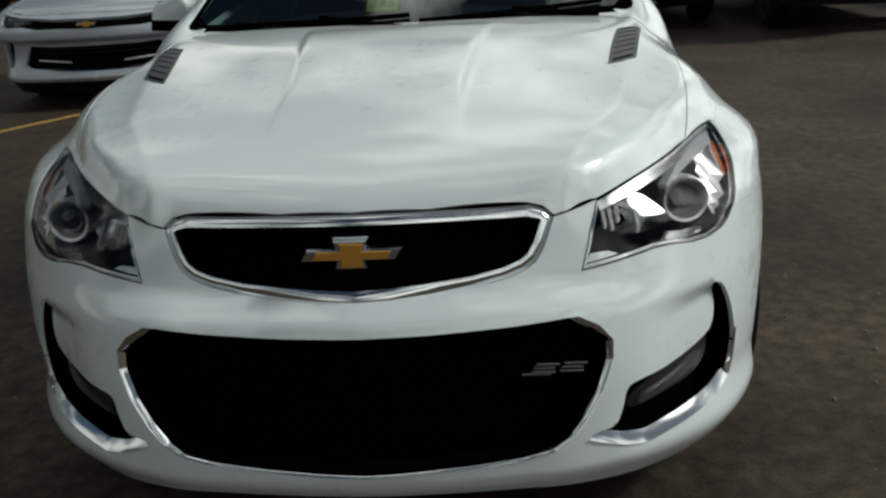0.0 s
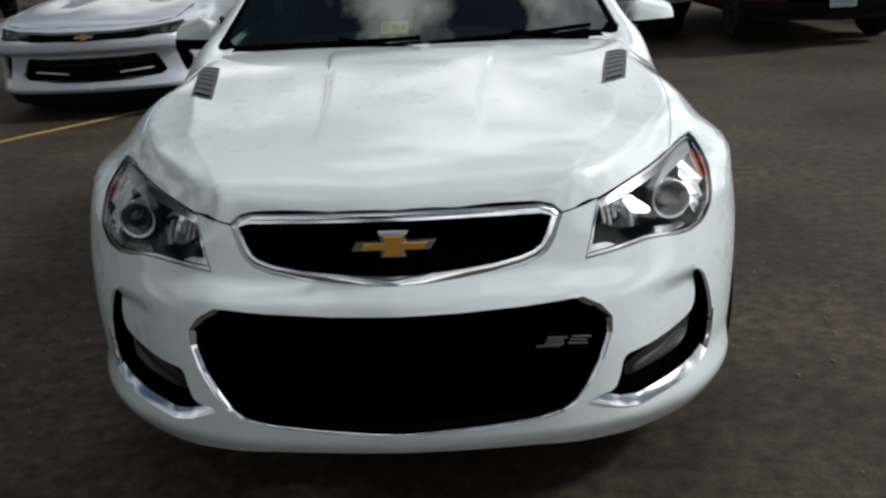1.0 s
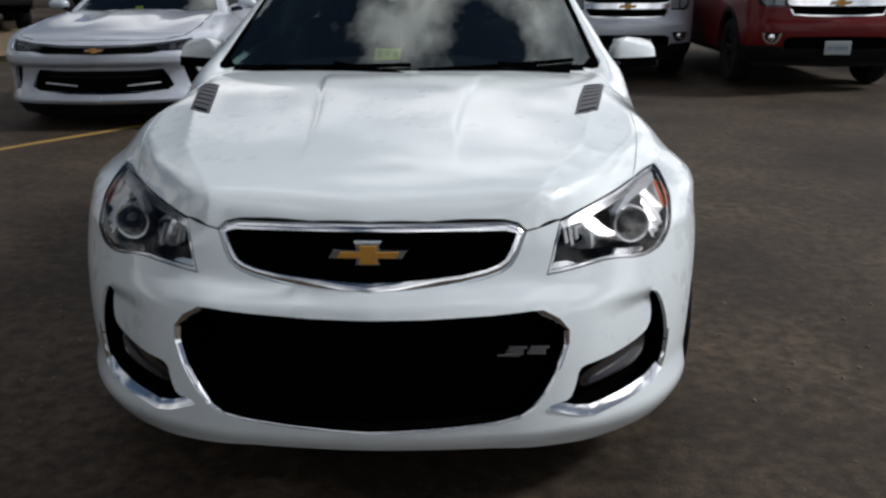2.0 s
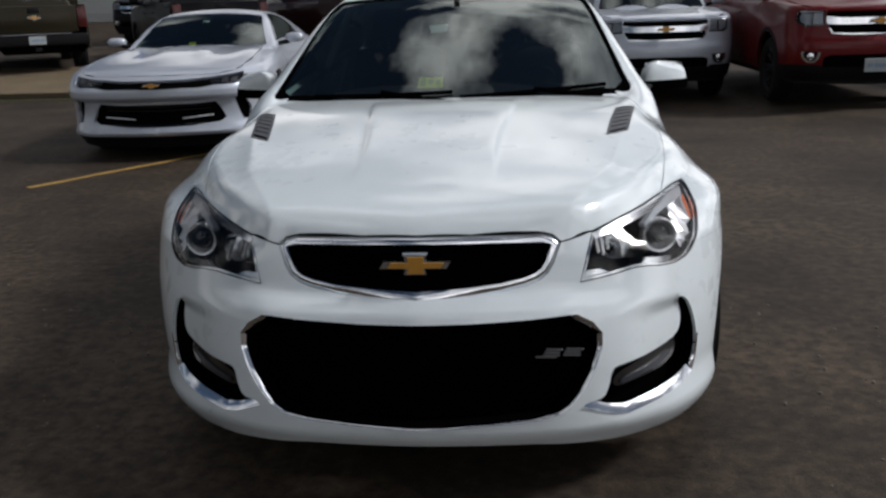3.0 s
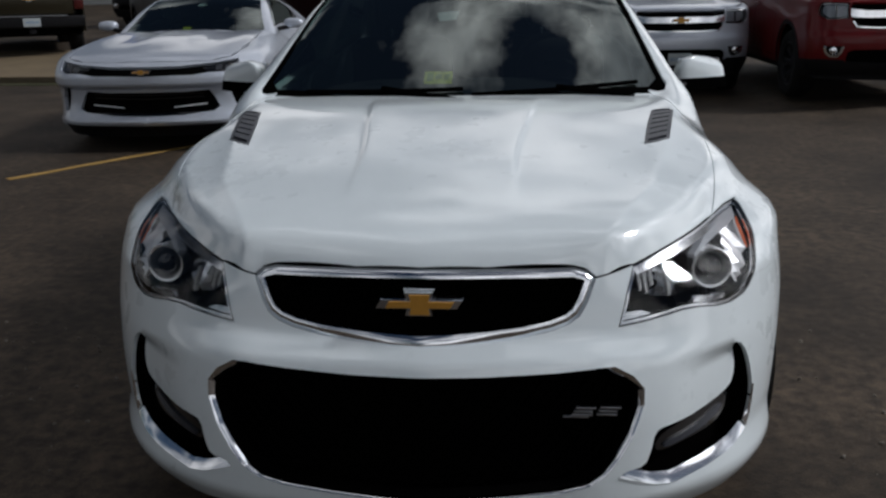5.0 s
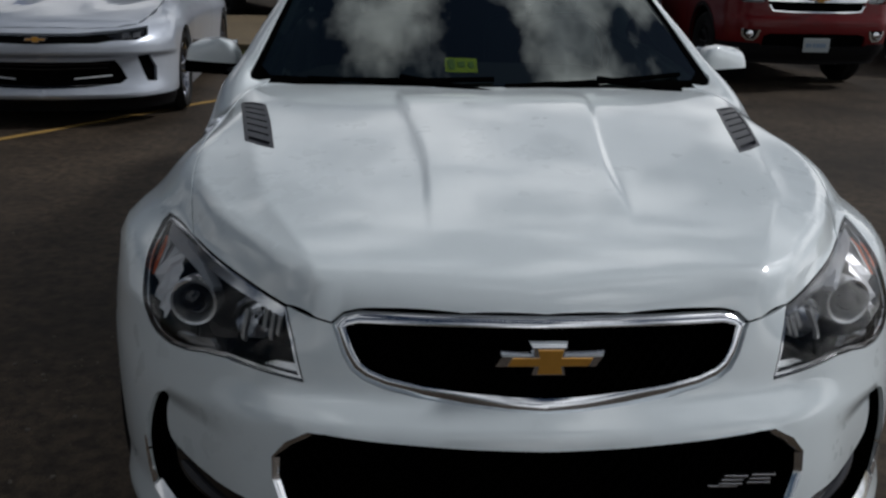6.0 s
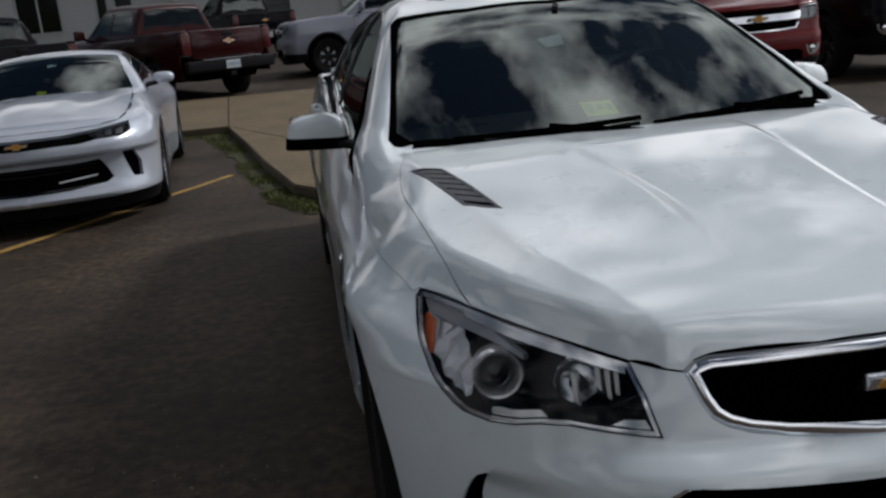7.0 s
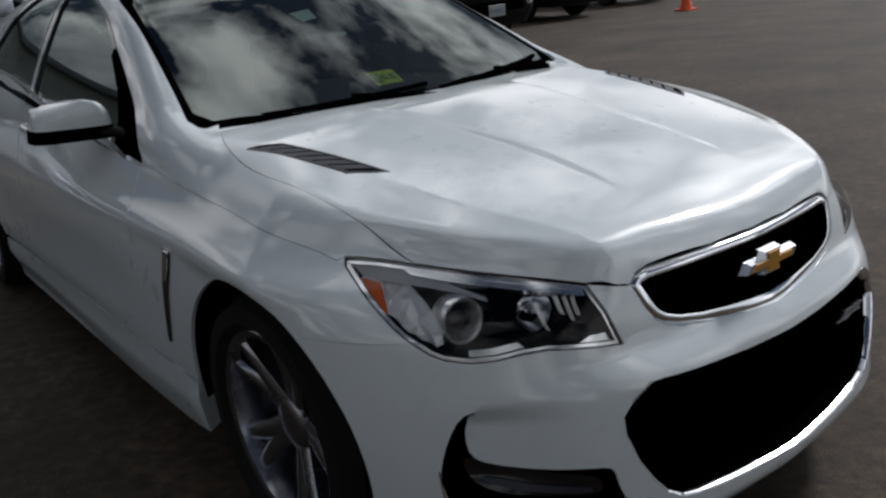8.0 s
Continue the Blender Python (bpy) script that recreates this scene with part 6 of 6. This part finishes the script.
T_CROWN = curve([(-0.2, 1.04), (0.0, 1.07), (0.3, 1.115), (1.2, 1.175), (1.5, 1.18), (5.4, 1.20)])
T_FLANK = curve([(0.30, 0.86), (0.45, 0.91), (0.70, 0.925), (0.95, 0.925), (1.08, 0.91), (1.17, 0.88), (1.25, 0.82)])
TRUCK_L, T_W1, T_W2, T_HUB, T_ARCH = 5.35, 0.93, 4.19, 0.375, 0.44


def truck_d(p):
    x, y, z = np.abs(p[:, 0]), p[:, 1], p[:, 2]
    front = T_NOSE(z) + 0.13 * x * x - y
    flare = 0.028 * (bump(y, T_W1, 0.46) + bump(y, T_W2, 0.46)) * (1 - step(z, 0.86, 1.0))
    side = x - T_FLANK(z) - flare
    tail = y - TRUCK_L + 0.05 * np.abs(z - 1.0)
    top = z - T_CROWN(y) + 0.03 * x * x - 0.02 * step(x, 0.5, 0.6) * (1 - step(y, 1.2, 1.5))
    return smax(smax(smax(front, side, 0.22), tail, 0.06), top, 0.07)


def truck_gh_d(p):
    x, y, z = np.abs(p[:, 0]), p[:, 1], p[:, 2]
    front = 1.30 + 0.22 * x * x + 1.45 * (z - 1.17) - y
    side = x - 0.83 + 0.30 * (z - 1.17) + 0.25 * (z - 1.17) ** 2
    top = z - 1.765 + 0.08 * x * x + 0.05 * (y - 2.4) ** 2
    tail = y - 3.62 + 0.15 * (z - 1.17)
    return smax(smax(smax(front / 1.7, side, 0.05), tail, 0.08), top, 0.10)


TRUCK = Shell(truck_d, 0.95, TRUCK_L - 0.9)
TRUCK_GH = Shell(truck_gh_d, 2.4, 2.45, 1.2, 2.4)


def pickup(m, paint, label):
    car = thing("pickup_truck", m, label, "truck", "pickup trucks on the lot")
    ring, plan = TRUCK.ring, TRUCK.plan

    def tf(pts):
        return TRUCK.ring_of(TRUCK.front(np.array(pts, float)))

    def ts(pts):
        return TRUCK.ring_of(TRUCK.flank(np.array(pts, float), 1))

    def tarc(y, a0, a1, n=14, r=T_ARCH):
        return [(y + r * math.cos(radians(a0 + (a1 - a0) * k / n)), T_HUB + r * math.sin(radians(a0 + (a1 - a0) * k / n))) for k in range(n + 1)]

    end = 0.95 * math.pi + (TRUCK_L - 0.9 - 0.95)
    hood = [(0, 0.045), (0.45, 0.07), (0.70, 0.11), (0.80, 0.25), (0.815, 0.7), (0.81, 1.3), (0.78, 1.52)]
    edge3 = TRUCK.ring_of(plan(np.array(hood)))
    g_half = tf([(0, 1.045), (0.40, 1.045), (0.540, 1.05), (0.557, 1.0), (0.530, 0.86), (0.490, 0.80), (0.30, 0.79), (0, 0.788)])
    lampp = tf([(0.565, 1.045), (0.74, 1.055), (0.83, 1.05), (0.86, 0.98), (0.85, 0.92), (0.78, 0.880), (0.565, 0.885), (0.572, 0.97)])
    fogp = tf([(0.60, 0.615), (0.80, 0.620), (0.79, 0.555), (0.74, 0.505), (0.66, 0.500), (0.62, 0.545)])
    low_half = tf([(0, 0.585), (0.50, 0.580), (0.565, 0.555), (0.575, 0.49), (0.565, 0.44), (0, 0.43)])
    half = np.concatenate([edge3, ts([(1.60, 1.165), (3.6, 1.175), (TRUCK_L - 1.0, 1.175)]), [(end - 0.86, 1.17), (end - 0.82, 0.42)],
                           ts([(4.75, 0.42)] + tarc(T_W2, 0, 180, 20) + [(T_W2 - 0.46, 0.36), (T_W1 + 0.46, 0.36)] + tarc(T_W1, 0, 180, 20) + [(0.45, 0.40)]), tf([(0.80, 0.43), (0.5, 0.43), (0, 0.43)]), low_half[::-1], g_half[::-1]])
    for sg in (1, -1):
        m0 = (lambda a: a) if sg > 0 else flip
        body = panel("body_side", TRUCK, ring, m0(half), paint, car, [m0(lampp), m0(fogp)], h=0.05, depth=0.03, edge=0.025)
        ln = panel("headlamp", TRUCK, ring, m0(inset(lampp, 0.004)), LENS, car, h=0.04, depth=0.0, edge=0.03, label="rectangular headlamp")
        ln.visible_shadow = False
        panel("lamp_base", TRUCK, ring, m0(lampp), GLOSS_BLACK, ln, h=0.05, depth=0.0, off=-0.05, edge=0.03)
        panel("lamp_reflector", TRUCK, ring, m0(tf([(0.585, 1.028), (0.74, 1.040), (0.815, 1.036), (0.835, 0.975), (0.825, 0.935), (0.77, 0.905), (0.585, 0.908)])), LAMP_GREY, ln, h=0.03, depth=0.02, off=-0.035, edge=0.02)
        panel("lamp_divider", TRUCK, ring, m0(tf([(0.685, 1.034), (0.700, 1.036), (0.705, 0.91), (0.690, 0.91)])), GLOSS_BLACK, ln, h=0.02, depth=0.01, off=-0.028, edge=0.02)
        panel("lamp_strip", TRUCK, ring, m0(tf([(0.585, 1.040), (0.74, 1.050), (0.82, 1.046), (0.82, 1.036), (0.74, 1.040), (0.585, 1.030)])), CORNER, ln, h=0.02, depth=0.01, off=-0.015, edge=0.02)
        panel("fog_recess", TRUCK, ring, m0(fogp), PLASTIC, car, h=0.05, depth=0.0, off=-0.03, edge=0.03)
        ft = tf([(0.60, 0.615), (0.62, 0.545), (0.66, 0.500), (0.74, 0.505), (0.79, 0.555), (0.80, 0.620), (0.775, 0.615), (0.768, 0.565), (0.73, 0.527), (0.67, 0.525), (0.645, 0.56), (0.628, 0.61)])
        panel("fog_trim", TRUCK, ring, m0(ft), CHROME, car, h=0.02, depth=0.02, off=0.004, edge=0.015, label="chrome fog lamp trim")
        fl = part("fog_lamp", lathe([(-0.02, 0.04), (0.01, 0.038), (0.014, 0.03), (0.016, 0.001)], 18, "y"), REFLECTOR, car)
        fp = TRUCK.front(np.array([(0.705, 0.570)]))[0]
        fl.matrix_local = pose(sg * fp[0], fp[1] + 0.02, fp[2], 180, 0, 0)
        # truck wells get their shade from near-black wall and liner
        for yy in (T_W1, T_W2):
            well = resample(ts(tarc(yy, -6, 186, 22, T_ARCH + 0.006)), 0.05, False)
            strip("arch_wall", TRUCK, m0(well), m0(well), DARK, car, (-0.02, -0.33), 0.0, False)
            lip = ts(tarc(yy, 0, 180, 20, T_ARCH + 0.045) + tarc(yy, 180, 0, 20, T_ARCH))
            panel("arch_trim", TRUCK, ring, m0(lip), PLASTIC, car, h=0.05, depth=0.012, off=0.006, edge=0.04)
            panel("arch_liner", TRUCK, ring, m0(ts(tarc(yy, 0, 180, 14, T_ARCH + 0.03) + [(yy - 0.47, 0.3), (yy + 0.47, 0.3)])), DARK, car, h=0.12, depth=0.0, off=-0.30)
            wheel(car, sg * 0.80, yy, T_HUB, 0.375, 0.25, sg, 0.235, 6, rim_mat=DARK_RIM)
        panel("rocker", TRUCK, ring, m0(ts([(T_W1 + 0.46, 0.36), (T_W2 - 0.46, 0.36), (T_W2 - 0.46, 0.30), (T_W1 + 0.46, 0.30)])), PLASTIC, car, h=0.06, depth=0.05, edge=0.04)
        for y0, y1 in ((1.55, 2.52), (2.52, 3.50)):
            door = ts([(y0, 1.16), (y1, 1.165), (y1, 0.7), (y1 - 0.02, 0.44), (y0, 0.44), (y0 - 0.03, 0.7)])
            panel("door_gap", TRUCK, ring, m0(door), DARK, car, [m0(inset(door, 0.005))], h=0.04, depth=0.0, off=0.0015, edge=0.03)
            part("door_handle", slab(sg * 0.945 - 0.012, sg * 0.945 + 0.012, y1 - 0.22, y1 - 0.06, 1.00, 1.025, 0.008, 1), paint, car)
        mb = part("door_mirror", slab(0.93 if sg > 0 else -1.13, 1.13 if sg > 0 else -0.93, 1.66, 1.76, 1.20, 1.38, 0.03, 3), paint, car)
        part("mirror_arm", tube([(sg * 0.82, 1.68, 1.18), (sg * 0.98, 1.71, 1.23)], 0.025, 8), PLASTIC, mb)
        part("tail_lamp", slab(0.74 if sg > 0 else -0.905, 0.905 if sg > 0 else -0.74, TRUCK_L - 0.12, TRUCK_L + 0.006, 0.80, 1.15, 0.02, 2), RED_LENS, car, "red tail lamp")
    # front
    grille = np.concatenate([g_half, flip(g_half)[::-1][1:-1]])
    # opening backed by a near-black sheet that stands for shade
    panel("grille", TRUCK, ring, inset(grille, -0.002), DARK, car, h=0.06, depth=0.0, off=-0.05, edge=0.03, label="black grille")
    panel("grille_bar", TRUCK, ring, both(tf([(0, 0.965), (0.40, 0.965), (0.556, 0.985), (0.558, 0.925), (0.54, 0.90), (0.4, 0.895), (0, 0.893)])), CHROME, car, h=0.03, depth=0.04, off=0.006, edge=0.02, label="bright grille bar")
    panel("grille_lip", TRUCK, ring, np.concatenate([tf([(0, 0.788), (0.30, 0.79), (0.49, 0.80), (0.530, 0.86), (0.518, 0.866), (0.482, 0.813), (0.30, 0.803), (0, 0.801)]), flip(tf([(0.30, 0.803), (0.482, 0.813), (0.518, 0.866), (0.530, 0.86), (0.49, 0.80), (0.30, 0.79)]))]), CHROME, car, h=0.02, depth=0.02, off=0.004, edge=0.015)
    bt = part("badge", bowtie(0, -0.045, 0.93, 0.23, 0.075, 0.04), CHROME, car, smooth=False)
    part("badge_face", bowtie(0, -0.050, 0.93, 0.21, 0.066, 0.01, 0.003), GOLD, bt, "gold badge face", smooth=False)
    # lower opening shaded by colour in the same way
    panel("lower_intake", TRUCK, ring, both(low_half), DARK, car, h=0.06, depth=0.0, off=-0.03, edge=0.03)
    panel("air_dam", TRUCK, ring, np.concatenate([tf([(0, 0.44), (0.56, 0.45), (0.60, 0.480), (0.82, 0.485)]), ts([(0.45, 0.47), (0.47, 0.30)]), tf([(0.8, 0.28), (0.5, 0.27), (0, 0.26)]), flip(tf([(0.5, 0.27), (0.8, 0.28)])), flip(ts([(0.47, 0.30), (0.45, 0.47)])), flip(tf([(0.82, 0.485), (0.60, 0.480), (0.56, 0.45)]))]), PLASTIC, car, h=0.05, depth=0.06, off=0.006, edge=0.03)
    plate(car, 0.0, -0.085, 0.47, 1)
    plate(car, 0.0, TRUCK_L + 0.09, 0.60, -1)
    panel("bonnet", TRUCK, plan, both(np.array(hood + [(0.45, 1.42), (0, 1.36)])), paint, car, h=0.045, gap=0.003, depth=0.02, edge=0.025)
    part("underbody", slab(-0.62, 0.62, 0.15, TRUCK_L - 0.1, 0.36, 0.72, 0.05, 1), DARK, car)
    # box and tail
    tg = part("tailgate", slab(-0.735, 0.735, TRUCK_L - 0.09, TRUCK_L + 0.004, 0.72, 1.185, 0.025, 2), paint, car)
    part("tailgate_panel", slab(-0.62, 0.62, TRUCK_L - 0.02, TRUCK_L + 0.010, 0.80, 1.06, 0.02, 2), paint, tg)
    part("tailgate_handle", slab(-0.10, 0.10, TRUCK_L - 0.01, TRUCK_L + 0.016, 1.06, 1.15, 0.012, 2), PLASTIC, tg)
    rb = bowtie(0, TRUCK_L + 0.012, 0.985, 0.24, 0.08, 0.018)
    rbo = part("rear_badge", rb, CHROME, tg)
    part("rear_badge_face", bowtie(0, TRUCK_L + 0.026, 0.985, 0.21, 0.062, 0.008, 0.003), GOLD, rbo, "gold badge face", smooth=False)
    part("rear_bumper", slab(-0.90, 0.90, TRUCK_L - 0.06, TRUCK_L + 0.08, 0.50, 0.70, 0.035, 3), PLASTIC, car, "black rear bumper")
    part("bumper_step", slab(-0.60, 0.60, TRUCK_L + 0.02, TRUCK_L + 0.095, 0.695, 0.712, 0.006, 1), SATIN, car)
    part("box_floor", slab(-0.78, 0.78, 3.66, TRUCK_L - 0.08, 0.72, 0.78, 0.01, 1), PLASTIC, car)
    part("box_front", slab(-0.80, 0.80, 3.62, 3.70, 0.7, 1.17, 0.01, 1), paint, car)
    for sg in (1, -1):
        part("box_rail", slab(sg * 0.84 - 0.065, sg * 0.84 + 0.065, 3.68, TRUCK_L - 0.01, 0.80, 1.195, 0.02, 2), paint, car)
    part("hitch", slab(-0.06, 0.06, TRUCK_L - 0.2, TRUCK_L + 0.06, 0.40, 0.48, 0.01, 1), PLASTIC, car)
    # cab
    mid, k = (0, 2.45, 1.05), 0.6
    dm, dmo = (lambda uv: dome(uv, TRUCK_GH, mid, k)), (lambda q: dome_of(q, mid, k))
    ws = both(dmo(TRUCK_GH.front(np.array([(0, 1.165), (0.6, 1.17), (0.745, 1.185), (0.74, 1.22), (0.645, 1.58), (0.60, 1.635), (0.3, 1.655), (0, 1.66)]))))
    w1 = dmo(TRUCK_GH.flank(np.array([(1.72, 1.22), (1.85, 1.36), (2.08, 1.58), (2.18, 1.62), (2.47, 1.63), (2.49, 1.22)]), 1))
    w2 = dmo(TRUCK_GH.flank(np.array([(2.56, 1.22), (2.55, 1.63), (3.10, 1.62), (3.30, 1.58), (3.40, 1.40), (3.40, 1.22)]), 1))
    rw = both(dmo(np.array([(0, 3.56, 1.60), (0.56, 3.56, 1.58), (0.62, 3.58, 1.28), (0, 3.58, 1.28)])))
    base = both(dmo(np.array([(0, 1.25, 1.12), (0.5, 1.32, 1.12), (0.80, 1.46, 1.12), (0.83, 1.7, 1.12), (0.83, 2.5, 1.12), (0.83, 3.3, 1.12), (0.80, 3.60, 1.12), (0.4, 3.65, 1.12), (0, 3.65, 1.12)])))
    panel("cab", TRUCK_GH, dm, base, paint, car, [ws, w1, flip(w1), w2, flip(w2), rw], h=0.06, depth=0.03, edge=0.03)
    for nm, w in (("windscreen", ws), ("side_window", w1), ("side_window", flip(w1)), ("side_window", w2), ("side_window", flip(w2)), ("rear_window", rw)):
        pn = panel(nm, TRUCK_GH, dm, inset(w, 0.001), GLASS if nm == "windscreen" else SIDE_GLASS, car, h=0.1, depth=0.0, off=-0.006, edge=0.06)
        pn.visible_shadow = False
        panel("window_seal", TRUCK_GH, dm, inset(w, -0.008), GLOSS_BLACK, pn, [inset(w, 0.014)], h=0.05, depth=0.004, off=0.002, edge=0.03)
    part("dashboard", egg(0, 1.75, 1.05, 0.7, 0.35, 0.16, 0.5), CABIN, car)
    for y in (2.45, 3.25):
        for x in (-0.38, 0.38):
            st = part("seat", slab(x - 0.25, x + 0.25, y, y + 0.16, 0.75, 1.36, 0.06, 2), SEAT, car)
            part("headrest", slab(x - 0.13, x + 0.13, y + 0.03, y + 0.13, 1.39, 1.54, 0.04, 2), SEAT, st)
    return car


def plate(car, x, y, z, way):
    """A number plate with bars in place of its characters."""
    y0, y1 = (y, y + 0.012) if way > 0 else (y - 0.012, y)
    p = part("number_plate", slab(x - 0.145, x + 0.145, y0, y1, z - 0.070, z + 0.070, 0.004, 1), PLATE, car, "pale number plate with barred text")
    yb = y if way > 0 else y + 0.004
    bars("plate_bars", x - 0.115, x + 0.115, z - 0.035, z + 0.035, yb, 1, 6, PLATE_INK, p)
    part("plate_holder", slab(x - 0.10, x + 0.10, *((y1, y1 + 0.10) if way > 0 else (y0 - 0.10, y0)), z - 0.05, z + 0.05, 0.01, 1), PLASTIC, p)


def repaint(ob, old, fresh):
    for o in ob.children_recursive:
        for sl in slots_of(o):
            if sl.material == old:
                sl.link = "OBJECT"
                sl.material = fresh


def slots_of(o):
    return o.material_slots


def rear_at(x, y, z, turn):
    """The pose of a truck whose tail stands at a place."""
    a = radians(turn)
    return pose(x + TRUCK_L * math.sin(a), y - TRUCK_L * math.cos(a), z, 0, 0, turn)


first = pickup(pose(2.24, 9.90, -0.10), SILVER, "silver crew cab pickup truck with bright grille bar")
first.scale.z = 1.05
for m, paint, label, size in (
        (pose(4.27, 8.14, 0.0), RED, "red crew cab pickup truck with chrome grille bar", 1.0),
        (pose(7.78, 9.57, -0.06), BLACK_PAINT, "large black crew cab pickup truck with chrome grille bar", 1.18),
        (pose(12.3, 11.9, -0.06), SILVER, "silver crew cab pickup truck parked in a row", 1.0),
        (pose(16.0, 12.8, -0.06), SILVER, "pale silver pickup truck at the row's end", 1.0),
        (rear_at(-8.55, 13.7, 0.23, 212), BROWN, "bronze brown pickup truck showing its tailgate", 1.0),
        (rear_at(-2.0, 15.0, 0.20, 216), MAROON, "dark red pickup truck showing its tailgate", 1.0),
        (rear_at(-5.3, 14.55, 0.21, 212), BLACK_PAINT, "black pickup truck behind the silver coupe", 1.0),
        (pose(-9.7, 21.0, 0.44, 0, 0, -8), BLACK_PAINT, "black pickup truck facing the backs of others", 1.0),
        (rear_at(-1.5, 24.0, 0.60, 200), BLACK_PAINT, "black pickup truck close to the white building", 1.0),
        (pose(-1.15, 18.6, 0.30, 0, 0, -84), STEEL, "silver grey pickup truck standing side on", 1.0)):
    c = copy_thing(first, m)
    c.scale *= size
    repaint(c, SILVER, paint)
    tagged(c, label)
